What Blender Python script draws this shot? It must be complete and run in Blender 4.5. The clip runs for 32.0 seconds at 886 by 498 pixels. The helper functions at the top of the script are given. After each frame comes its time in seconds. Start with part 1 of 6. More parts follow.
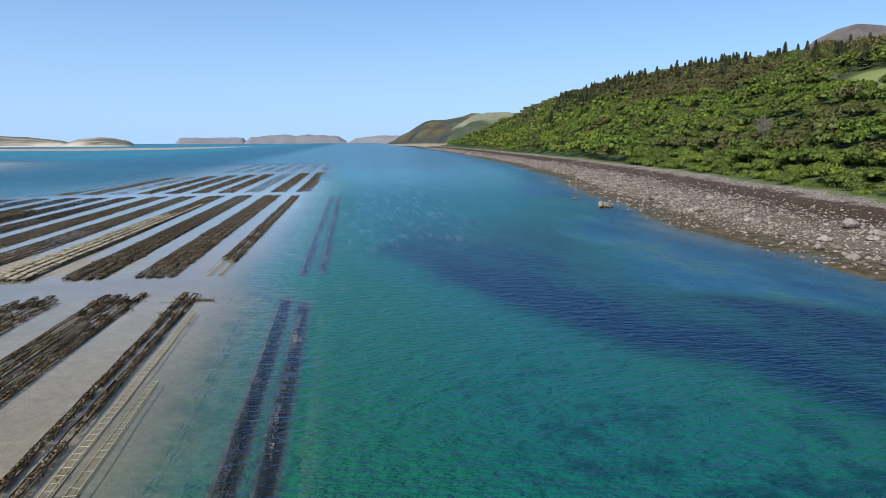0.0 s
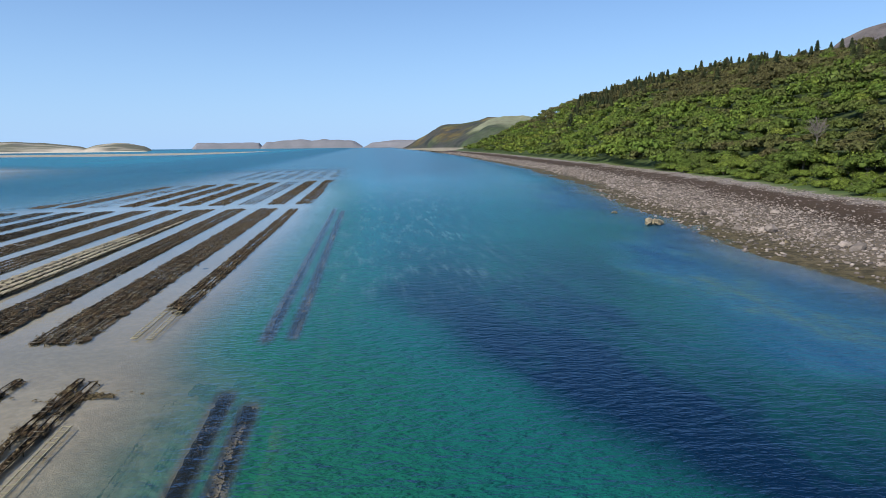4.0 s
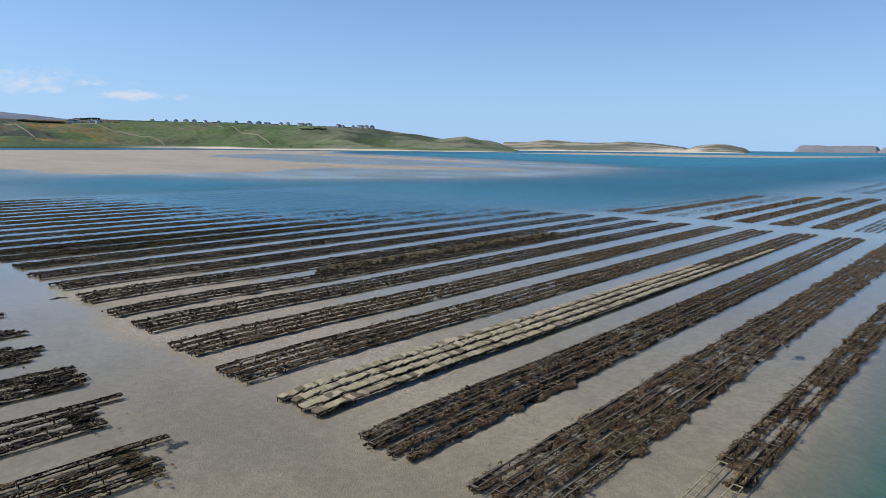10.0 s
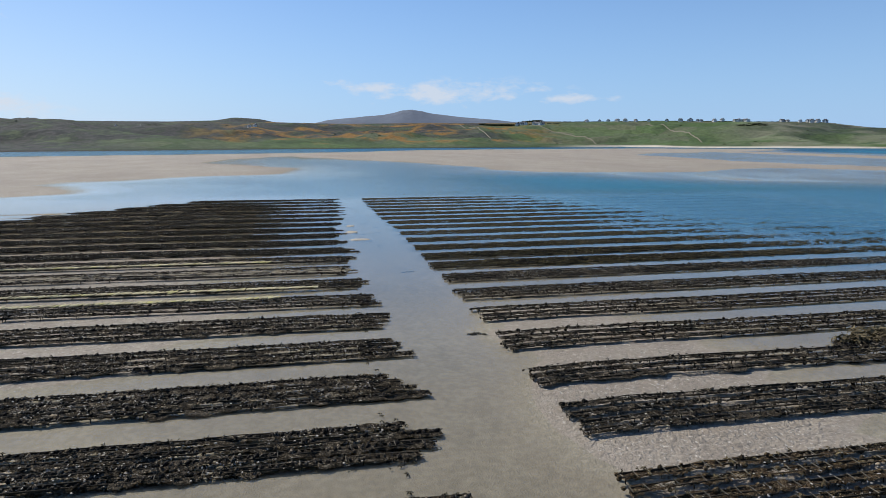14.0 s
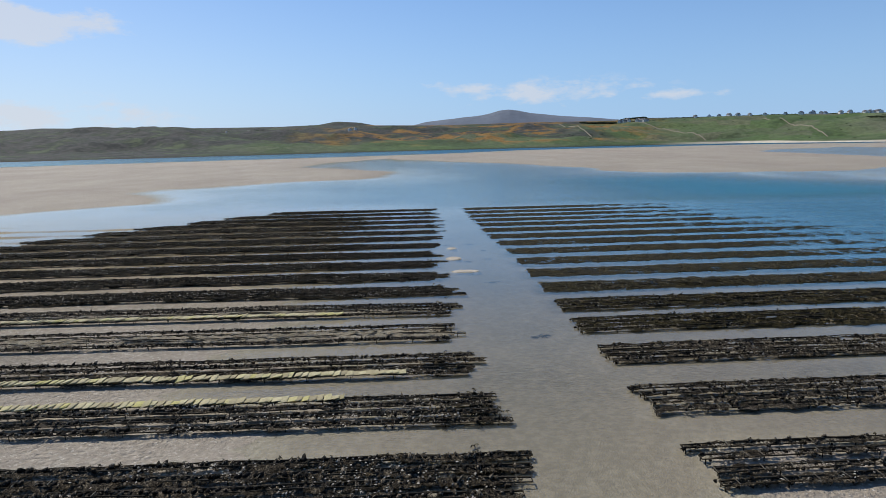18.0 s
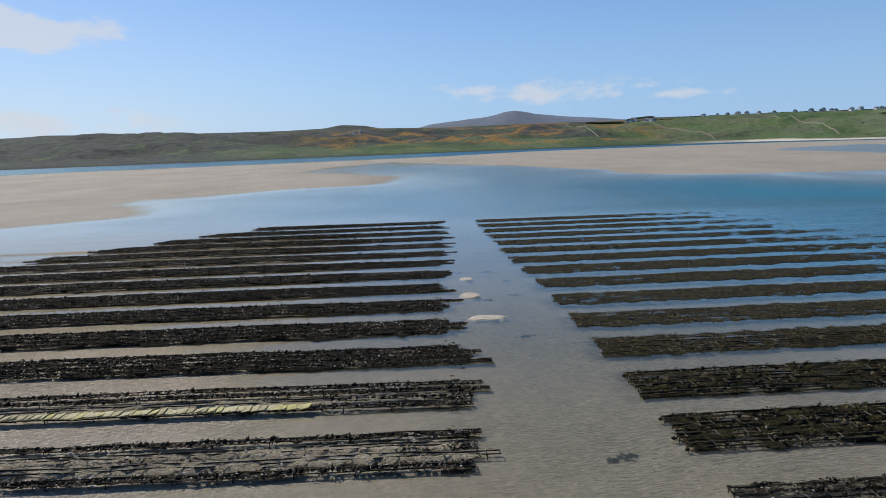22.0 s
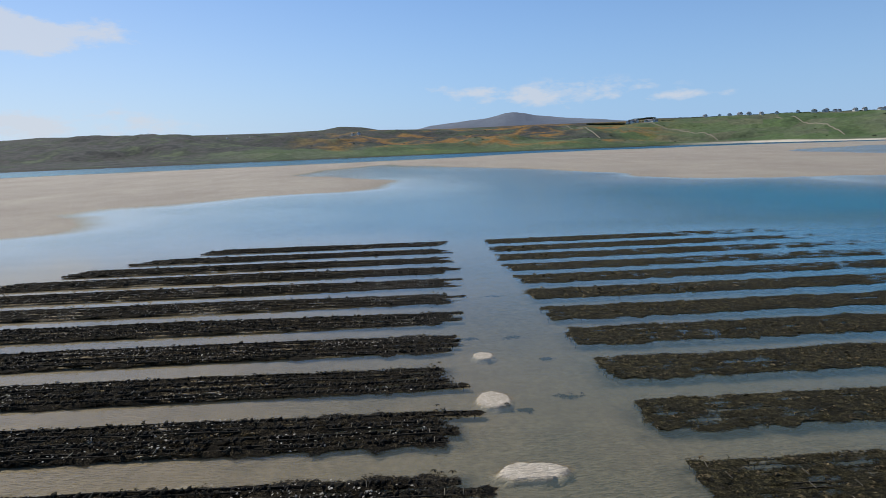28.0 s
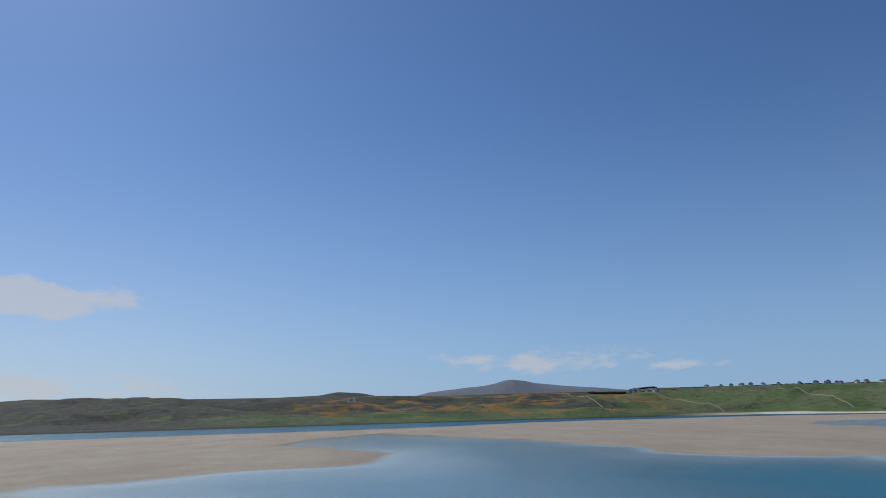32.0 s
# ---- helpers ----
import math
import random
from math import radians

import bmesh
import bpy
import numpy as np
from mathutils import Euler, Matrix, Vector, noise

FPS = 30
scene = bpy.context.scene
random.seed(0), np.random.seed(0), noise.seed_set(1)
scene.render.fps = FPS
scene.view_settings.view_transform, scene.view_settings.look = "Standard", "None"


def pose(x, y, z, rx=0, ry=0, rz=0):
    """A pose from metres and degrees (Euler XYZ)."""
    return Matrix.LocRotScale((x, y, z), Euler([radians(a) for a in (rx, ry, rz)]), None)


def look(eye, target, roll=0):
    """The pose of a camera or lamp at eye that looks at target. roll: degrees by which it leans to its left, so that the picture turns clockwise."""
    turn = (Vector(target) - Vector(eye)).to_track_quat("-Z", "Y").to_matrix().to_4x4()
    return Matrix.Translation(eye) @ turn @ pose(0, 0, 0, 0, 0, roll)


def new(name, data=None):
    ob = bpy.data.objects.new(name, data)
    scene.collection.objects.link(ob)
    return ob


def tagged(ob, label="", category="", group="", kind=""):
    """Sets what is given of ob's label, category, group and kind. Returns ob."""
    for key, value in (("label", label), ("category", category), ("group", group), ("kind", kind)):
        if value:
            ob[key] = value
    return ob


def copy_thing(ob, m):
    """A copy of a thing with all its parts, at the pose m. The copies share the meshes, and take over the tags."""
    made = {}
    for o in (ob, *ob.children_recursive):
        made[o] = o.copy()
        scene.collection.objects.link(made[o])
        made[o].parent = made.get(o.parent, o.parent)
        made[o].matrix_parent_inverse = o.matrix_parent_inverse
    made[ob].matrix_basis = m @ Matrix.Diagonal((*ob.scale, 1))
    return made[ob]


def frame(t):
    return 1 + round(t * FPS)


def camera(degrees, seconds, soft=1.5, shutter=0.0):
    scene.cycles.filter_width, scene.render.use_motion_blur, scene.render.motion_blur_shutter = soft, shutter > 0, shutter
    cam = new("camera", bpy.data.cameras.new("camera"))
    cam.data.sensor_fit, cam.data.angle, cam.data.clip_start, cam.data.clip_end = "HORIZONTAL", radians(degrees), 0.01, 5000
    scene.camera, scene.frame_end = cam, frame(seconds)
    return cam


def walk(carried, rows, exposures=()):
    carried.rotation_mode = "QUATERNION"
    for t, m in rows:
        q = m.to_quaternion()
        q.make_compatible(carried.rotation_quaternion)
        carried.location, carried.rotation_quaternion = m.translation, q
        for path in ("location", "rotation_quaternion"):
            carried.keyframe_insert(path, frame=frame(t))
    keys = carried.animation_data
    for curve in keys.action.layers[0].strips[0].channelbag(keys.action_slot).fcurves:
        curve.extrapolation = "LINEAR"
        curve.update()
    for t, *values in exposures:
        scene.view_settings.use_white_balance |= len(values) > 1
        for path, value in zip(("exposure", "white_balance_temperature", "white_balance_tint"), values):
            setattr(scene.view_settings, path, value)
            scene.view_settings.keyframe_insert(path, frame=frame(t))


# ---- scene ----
cam = camera(68.5, 32.0, soft=0.85)
PATH = [
    (0, (0.566, 0.106, 15.929), (0.832, 2.06, 15.599), -0.3),
    (0.5, (0.859, 3.101, 15.949), (1.121, 5.056, 15.622), -0.4),
    (1, (1.146, 6.048, 16.025), (1.407, 8.004, 15.699), -0.4),
    (1.5, (1.569, 8.991, 16.114), (1.826, 10.948, 15.789), -0.5),
    (2, (2.018, 11.853, 16.191), (2.272, 13.81, 15.867), -0.6),
    (2.5, (2.345, 14.833, 16.198), (2.597, 16.791, 15.876), -0.6),
    (4.5, (3.621, 26.677, 16.388), (3.794, 28.644, 16.072), -0.5),
    (5, (3.81, 29.592, 16.456), (3.867, 31.567, 16.14), -0.5),
    (5.5, (3.827, 32.583, 16.525), (3.759, 34.557, 16.211), -0.3),
    (6, (3.709, 35.489, 16.627), (3.508, 37.454, 16.314), -0.2),
    (6.5, (3.407, 38.438, 16.759), (3.068, 40.384, 16.444), 0.0),
    (7, (2.807, 41.432, 16.772), (2.325, 43.348, 16.458), 0.2),
    (7.5, (1.949, 44.447, 16.716), (1.321, 46.32, 16.404), 0.3),
    (8, (0.813, 47.253, 16.671), (0.04, 49.072, 16.362), 0.4),
    (8.5, (-0.544, 49.986, 16.701), (-1.463, 51.735, 16.391), 0.5),
    (9, (-2.287, 52.581, 16.692), (-3.349, 54.246, 16.378), 0.6),
    (9.5, (-4.306, 55.011, 16.609), (-5.505, 56.58, 16.295), 0.6),
    (10, (-6.505, 57.266, 16.52), (-7.836, 58.725, 16.206), 0.6),
    (10.5, (-9.017, 59.26, 16.447), (-10.468, 60.6, 16.132), 0.6),
    (11, (-11.954, 61.059, 16.37), (-13.509, 62.275, 16.049), 0.3),
    (11.5, (-14.97, 62.535, 16.257), (-16.617, 63.622, 15.935), 0.1),
    (12, (-17.919, 63.646, 16.173), (-19.645, 64.604, 15.854), 0.1),
    (12.5, (-21.042, 64.549, 16.093), (-22.836, 65.375, 15.773), 0.2),
    (13, (-24.293, 65.295, 16.019), (-26.143, 65.983, 15.697), 0.1),
    (13.5, (-27.641, 65.856, 15.98), (-29.539, 66.398, 15.658), -0.0),
    (14, (-31.049, 66.231, 15.975), (-32.983, 66.628, 15.651), -0.1),
    (14.5, (-34.562, 66.421, 15.93), (-36.519, 66.675, 15.607), -0.1),
    (15, (-38.059, 66.551, 15.886), (-40.027, 66.712, 15.563), -0.3),
    (15.5, (-41.566, 66.701, 15.794), (-43.535, 66.836, 15.475), -1.0),
    (17.5, (-55.58, 67.222, 15.846), (-57.551, 67.328, 15.527), -1.0),
    (18, (-59.153, 67.299, 15.81), (-61.125, 67.403, 15.491), -1.2),
    (18.5, (-62.617, 67.415, 15.762), (-64.589, 67.518, 15.444), -1.3),
    (19, (-65.99, 67.57, 15.766), (-67.962, 67.671, 15.448), -1.5),
    (19.5, (-69.424, 67.696, 15.796), (-71.396, 67.795, 15.478), -1.6),
    (20, (-72.78, 67.803, 15.857), (-74.752, 67.9, 15.543), -1.7),
    (20.5, (-75.57, 67.851, 15.926), (-77.543, 67.946, 15.614), -1.7),
    (21, (-77.547, 67.899, 15.989), (-79.52, 67.988, 15.677), -1.8),
    (21.5, (-78.817, 67.812, 16.024), (-80.79, 67.899, 15.711), -1.8),
    (22, (-79.938, 67.828, 15.986), (-81.912, 67.912, 15.674), -1.9),
    (22.5, (-81.247, 67.829, 15.921), (-83.221, 67.916, 15.609), -2.1),
    (23, (-82.613, 67.952, 15.816), (-84.587, 68.036, 15.505), -2.0),
    (23.5, (-84.265, 68.043, 15.63), (-86.239, 68.128, 15.319), -2.1),
    (24, (-86.375, 68.057, 15.524), (-88.348, 68.146, 15.212), -2.2),
    (24.5, (-88.923, 68.164, 15.407), (-90.897, 68.251, 15.096), -2.3),
    (25, (-91.664, 68.278, 15.255), (-93.637, 68.368, 14.942), -2.3),
    (25.5, (-94.617, 68.4, 15.223), (-96.59, 68.488, 14.91), -2.2),
    (27.5, (-106.152, 68.839, 15.764), (-108.126, 68.925, 15.455), -1.9),
    (28, (-109.117, 68.899, 15.887), (-111.091, 68.985, 15.58), -2.0),
    (28.5, (-112.093, 68.974, 15.982), (-114.068, 69.06, 15.675), -2.0),
    (29, (-115.031, 69.062, 16.076), (-117.005, 69.147, 15.77), -1.9),
    (29.5, (-117.915, 69.127, 16.211), (-119.892, 69.213, 15.918), -1.9),
    (30, (-120.746, 69.238, 16.374), (-122.735, 69.328, 16.186), -1.7),
    (30.5, (-123.701, 69.276, 16.397), (-125.698, 69.372, 16.378), -1.5),
    (31, (-126.681, 69.287, 16.397), (-128.673, 69.389, 16.55), -1.5),
    (31.5, (-129.655, 69.289, 16.395), (-131.625, 69.395, 16.721), -1.3),
    (32, (-132.623, 69.291, 16.392), (-134.558, 69.401, 16.887), -1.3),
]
walk(cam, [(t, look(eye, target, roll)) for t, eye, target, roll in PATH], [(0, 0.16), (6, 0.05), (12, -0.08), (19, -0.2), (30, -0.25), (32, -0.6)])

# ---- light: clear afternoon, sun to the south-west ----
SUN_EL, SUN_AZ = radians(46), radians(232)      # azimuth clockwise from +y
SUN_DIR = Vector((math.sin(SUN_AZ) * math.cos(SUN_EL), math.cos(SUN_AZ) * math.cos(SUN_EL), math.sin(SUN_EL)))
world = bpy.data.worlds.new("sky")
scene.world = world
world.use_nodes = True
wn, wl = world.node_tree.nodes, world.node_tree.links
sky = wn.new("ShaderNodeTexSky")
sky.sky_type, sky.sun_disc = "NISHITA", False
sky.sun_elevation, sky.sun_rotation = SUN_EL, SUN_AZ
sky.air_density, sky.dust_density, sky.ozone_density, sky.altitude = 1.0, 0.32, 4.0, 50


def wnode(kind, **inputs):
    n = wn.new("ShaderNode" + kind)
    for k, v in inputs.items():
        s = n.inputs[int(k[1:])]
        if isinstance(v, bpy.types.NodeSocket):
            wl.new(v, s)
        else:
            s.default_value = v
    return n


def wmath(how, a, b=0.0, clamp=False):
    n = wnode("Math", i0=a, i1=b)
    n.operation, n.use_clamp = how, clamp
    return n.outputs[0]


# haze low over the sea, and thin clouds far off over the western hills
way = wn.new("ShaderNodeTexCoord").outputs["Generated"]
axis = wnode("SeparateXYZ", i0=way).outputs
low = wmath("POWER", wmath("SUBTRACT", 1.0, wmath("MULTIPLY", axis[2], 2.0), True), 2.0)
haze = wn.new("ShaderNodeMix")
haze.data_type = "RGBA"
wl.new(wmath("MULTIPLY", low, 0.85), haze.inputs[0])
clear = wn.new("ShaderNodeMix")
clear.data_type, clear.blend_type = "RGBA", "MULTIPLY"
clear.inputs[0].default_value = 1.0
wl.new(sky.outputs[0], clear.inputs[6])
clear.inputs[7].default_value = (0.79, 1.0, 1.25, 1)
wl.new(clear.outputs[2], haze.inputs[6])
sunward = wmath("ADD", wmath("MULTIPLY", axis[0], SUN_DIR.x / math.cos(SUN_EL)), wmath("MULTIPLY", axis[1], SUN_DIR.y / math.cos(SUN_EL)), True)
murk = wn.new("ShaderNodeMix")
murk.data_type = "RGBA"
wl.new(wmath("POWER", sunward, 6.0), murk.inputs[0])
murk.inputs[6].default_value, murk.inputs[7].default_value = (4.0, 6.3, 9.9, 1), (6.9, 8.2, 10.2, 1)
wl.new(murk.outputs[2], haze.inputs[7])
puff = wn.new("ShaderNodeTexNoise")
puff.inputs["Scale"].default_value, puff.inputs["Detail"].default_value, puff.inputs["Roughness"].default_value = 12.0, 8.0, 0.66
flat = wnode("Mapping", i0=way)
flat.inputs[3].default_value = (1, 1, 2.6)
wl.new(flat.outputs[0], puff.inputs["Vector"])
azim = wmath("ARCTAN2", axis[0], axis[1])                # radians, clockwise from +y


def cloud_patch(az, half, z, tall):
    u = wmath("DIVIDE", wmath("SUBTRACT", azim, radians(az)), radians(half))
    v = wmath("DIVIDE", wmath("SUBTRACT", axis[2], z), tall)
    r = wmath("SQRT", wmath("ADD", wmath("MULTIPLY", u, u), wmath("MULTIPLY", v, v)))
    return wmath("SUBTRACT", 1.0, r, True)


spots = [(cloud_patch(-88.5, 5, 0.090, 0.018), 0.55), (cloud_patch(-84, 5, 0.080, 0.014), 0.7), (cloud_patch(-77.0, 12, 0.071, 0.030), 0.92), (cloud_patch(-73.5, 5, 0.067, 0.020), 0.9), (cloud_patch(-67.6, 5, 0.063, 0.011), 1.15), (cloud_patch(-120, 11, 0.160, 0.034), 2.0), (cloud_patch(-121, 16, 0.045, 0.040), 0.9)]
near = 0.0
for patch, weight in spots:
    near = wmath("MAXIMUM", near, wmath("MULTIPLY", patch, weight))
veil = wmath("MULTIPLY", wmath("SUBTRACT", wmath("ADD", puff.outputs[0], wmath("MULTIPLY", near, 0.27)), 0.60), 6.0, True)
veil = wmath("MULTIPLY", wmath("MULTIPLY", veil, wmath("MULTIPLY", near, 3.0, True)), 0.72)
clouds = wn.new("ShaderNodeMix")
clouds.data_type = "RGBA"
wl.new(veil, clouds.inputs[0])
wl.new(haze.outputs[2], clouds.inputs[6])
clouds.inputs[7].default_value = (7.5, 7.9, 8.7, 1)
wl.new(clouds.outputs[2], wn["Background"].inputs[0])
wn["Background"].inputs[1].default_value = 0.1
sun = new("sun", bpy.data.lights.new("sun", "SUN"))
sun.data.energy, sun.data.angle, sun.data.color = 4.4, radians(0.55), (1.0, 0.95, 0.87)
sun.matrix_world = Matrix.Translation((0, 0, 200)) @ SUN_DIR.to_track_quat("Z", "Y").to_matrix().to_4x4()

rng = np.random.default_rng(7)


# ---- small tools ----
def smooth(a, b, v):
    k = np.clip((np.asarray(v, float) - a) / (b - a), 0, 1)
    return k * k * (3 - 2 * k)


LATTICE = np.random.default_rng(3).random((256, 256))


def vnoise(x, y):
    """Smooth value noise on a lattice of unit size, -1 to 1."""
    x, y = np.asarray(x, float), np.asarray(y, float)
    i, j = np.floor(x).astype(int), np.floor(y).astype(int)
    u, v = x - i, y - j
    u, v = u * u * (3 - 2 * u), v * v * (3 - 2 * v)
    g = lambda a, b: LATTICE[a % 256, b % 256]
    return 2 * ((g(i, j) * (1 - u) + g(i + 1, j) * u) * (1 - v) + (g(i, j + 1) * (1 - u) + g(i + 1, j + 1) * u) * v) - 1


def fbm(x, y, size, octaves=4, seed=0):
    total, amp, k = 0.0, 1.0, 1.0 / size
    for o in range(octaves):
        total = total + amp * vnoise(x * k + 17.3 * (o + seed), y * k - 9.1 * (o + seed))
        amp, k = amp * 0.5, k * 2.03
    return total / 1.6


def np_mesh(name, verts, faces, mat, smooth_shade=False, attrs=()):
    """A mesh from arrays: verts (n, 3), faces (m, 3 or 4)."""
    me = bpy.data.meshes.new(name)
    verts, faces = np.asarray(verts, np.float32), np.asarray(faces, np.int32)
    m, k = faces.shape
    me.vertices.add(len(verts))
    me.vertices.foreach_set("co", verts.ravel())
    me.loops.add(m * k)
    me.loops.foreach_set("vertex_index", faces.ravel())
    me.polygons.add(m)
    me.polygons.foreach_set("loop_start", np.arange(0, m * k, k, dtype=np.int32))
    if smooth_shade:
        me.polygons.foreach_set("use_smooth", np.ones(m, bool))
    for key, values in attrs:
        values = np.asarray(values, np.float32)
        if values.ndim == 2:
            a = me.attributes.new(key, "FLOAT_VECTOR", "POINT")
            a.data.foreach_set("vector", values.ravel())
        else:
            a = me.attributes.new(key, "FLOAT", "POINT")
            a.data.foreach_set("value", values)
    me.update(calc_edges=True)
    if mat:
        me.materials.append(mat)
    return me


def sheet(name, X, Y, Z, mat, attrs=()):
    """A grid mesh from 2-D arrays."""
    r, c = X.shape
    idx = np.arange(r * c).reshape(r, c)
    faces = np.stack([idx[:-1, :-1], idx[:-1, 1:], idx[1:, 1:], idx[1:, :-1]], -1).reshape(-1, 4)
    v = np.stack([X, Y, Z], -1).reshape(-1, 3)
    n = np.cross(v[faces[0, 1]] - v[faces[0, 0]], v[faces[0, 3]] - v[faces[0, 0]])
    if n[2] < 0:
        faces = faces[:, ::-1]
    return np_mesh(name, v, faces, mat, True, [(k, np.asarray(a).ravel()) for k, a in attrs])


def stamp(base_v, base_f, mats):
    """Copies of one small mesh under (n, 3, 4) matrices, joined."""
    v = np.einsum("nij,kj->nki", mats[:, :, :3], base_v) + mats[:, None, :, 3]
    f = base_f[None] + (np.arange(len(mats)) * len(base_v))[:, None, None]
    return v.reshape(-1, 3), f.reshape(-1, base_f.shape[1])


def frames(pos, yaw=0.0, size=(1, 1, 1), pitch=0.0, roll=0.0):
    """(n, 3, 4) matrices from places, turns in radians and sizes."""
    pos = np.atleast_2d(np.asarray(pos, float))
    n = len(pos)
    y, p, r = (np.broadcast_to(np.asarray(a, float), n) for a in (yaw, pitch, roll))
    s = np.broadcast_to(np.asarray(size, float), (n, 3))
    cy, sy, cp, sp, cr, sr = np.cos(y), np.sin(y), np.cos(p), np.sin(p), np.cos(r), np.sin(r)
    o, i = np.zeros(n), np.ones(n)
    rz = np.stack([np.stack([cy, -sy, o], -1), np.stack([sy, cy, o], -1), np.stack([o, o, i], -1)], 1)
    rx = np.stack([np.stack([i, o, o], -1), np.stack([o, cp, -sp], -1), np.stack([o, sp, cp], -1)], 1)
    ry = np.stack([np.stack([cr, o, sr], -1), np.stack([o, i, o], -1), np.stack([-sr, o, cr], -1)], 1)
    m = rz @ rx @ ry * s[:, None, :]
    return np.concatenate([m, pos[:, :, None]], 2)


def joined(*pieces):
    v, f, k = [], [], 0
    for a, b in pieces:
        v.append(a)
        f.append(b + k)
        k += len(a)
    return np.concatenate(v), np.concatenate(f)


def part(name, me, parent, label="", kind=""):
    ob = new(name, me)
    ob.parent = parent
    return tagged(ob, label=label, kind=kind)


BOX_V = np.array([(x, y, z) for z in (-.5, .5) for y in (-.5, .5) for x in (-.5, .5)])
BOX_F = np.array([(0, 2, 3, 1), (4, 5, 7, 6), (0, 1, 5, 4), (1, 3, 7, 5), (3, 2, 6, 7), (2, 0, 4, 6)])


# ---- materials ----
class Nodes:
    """A node material, built line by line."""

    def __init__(self, name):
        self.mat = bpy.data.materials.new(name)
        self.mat.use_nodes = True
        self.t = self.mat.node_tree
        self.bsdf = self.t.nodes["Principled BSDF"]
        self.out = self.t.nodes["Material Output"]

    def put(self, socket, value):
        if hasattr(value, "is_output") or isinstance(value, bpy.types.NodeSocket):
            self.t.links.new(value, socket)
        elif value is not None:
            socket.default_value = (*value, 1) if isinstance(value, tuple) and len(value) == 3 and len(socket.default_value) == 4 else value

    def node(self, kind, out=0, **inputs):
        n = self.t.nodes.new("ShaderNode" + kind)
        for k, v in inputs.items():
            self.put(n.inputs[int(k[1:])] if k[0] == "i" and k[1:].isdigit() else n.inputs[k], v)
        return n.outputs[out]

    def where(self):
        return self.node("NewGeometry")

    def noise(self, scale, detail=4.0, rough=0.55, vec=None, stretch=None):
        vec = vec or self.where()
        if stretch:
            n = self.t.nodes.new("ShaderNodeMapping")
            self.t.links.new(vec, n.inputs[0])
            n.inputs[2].default_value = (0, 0, stretch[3] if len(stretch) > 3 else 0)
            n.inputs[3].default_value = stretch[:3]
            vec = n.outputs[0]
        n = self.t.nodes.new("ShaderNodeTexNoise")
        self.t.links.new(vec, n.inputs["Vector"])
        n.inputs["Scale"].default_value, n.inputs["Detail"].default_value, n.inputs["Roughness"].default_value = scale, detail, rough
        return n.outputs[0]

    def ramp(self, fac, *stops):
        n = self.t.nodes.new("ShaderNodeValToRGB")
        self.put(n.inputs[0], fac)
        els = n.color_ramp.elements
        while len(els) < len(stops):
            els.new(0.5)
        for e, (p, c) in zip(els, stops):
            e.position, e.color = p, (*c, 1) if isinstance(c, tuple) else (c, c, c, 1)
        return n.outputs[0]

    def mix(self, fac, a, b, how="MIX"):
        n = self.t.nodes.new("ShaderNodeMix")
        n.data_type, n.blend_type = "RGBA", how
        self.put(n.inputs[0], fac)
        self.put(n.inputs[6], a)
        self.put(n.inputs[7], b)
        return n.outputs[2]

    def math(self, how, a, b=None, c=None, clamp=False):
        n = self.t.nodes.new("ShaderNodeMath")
        n.operation, n.use_clamp = how, clamp
        for k, v in enumerate((a, b, c)):
            self.put(n.inputs[k], v)
        return n.outputs[0]

    def attr(self, name, out="Fac"):
        n = self.t.nodes.new("ShaderNodeAttribute")
        n.attribute_name = name
        return n.outputs[out]

    def bump(self, height, strength=0.5, distance=0.1, normal=None):
        n = self.t.nodes.new("ShaderNodeBump")
        self.put(n.inputs["Strength"], strength)
        n.inputs["Distance"].default_value = distance
        self.t.links.new(height, n.inputs["Height"])
        if normal:
            self.t.links.new(normal, n.inputs["Normal"])
        return n.outputs[0]

    def island(self):
        return self.t.nodes.new("ShaderNodeNewGeometry").outputs["Random Per Island"]

    def each(self):
        return self.t.nodes.new("ShaderNodeObjectInfo").outputs["Random"]

    def done(self, color, rough=0.8, normal=None, metal=0.0, spec=0.5):
        self.put(self.bsdf.inputs["Base Color"], color)
        self.put(self.bsdf.inputs["Roughness"], rough)
        self.put(self.bsdf.inputs["Metallic"], metal)
        self.bsdf.inputs["Specular IOR Level"].default_value = spec
        if normal:
            self.t.links.new(normal, self.bsdf.inputs["Normal"])
        return self.mat


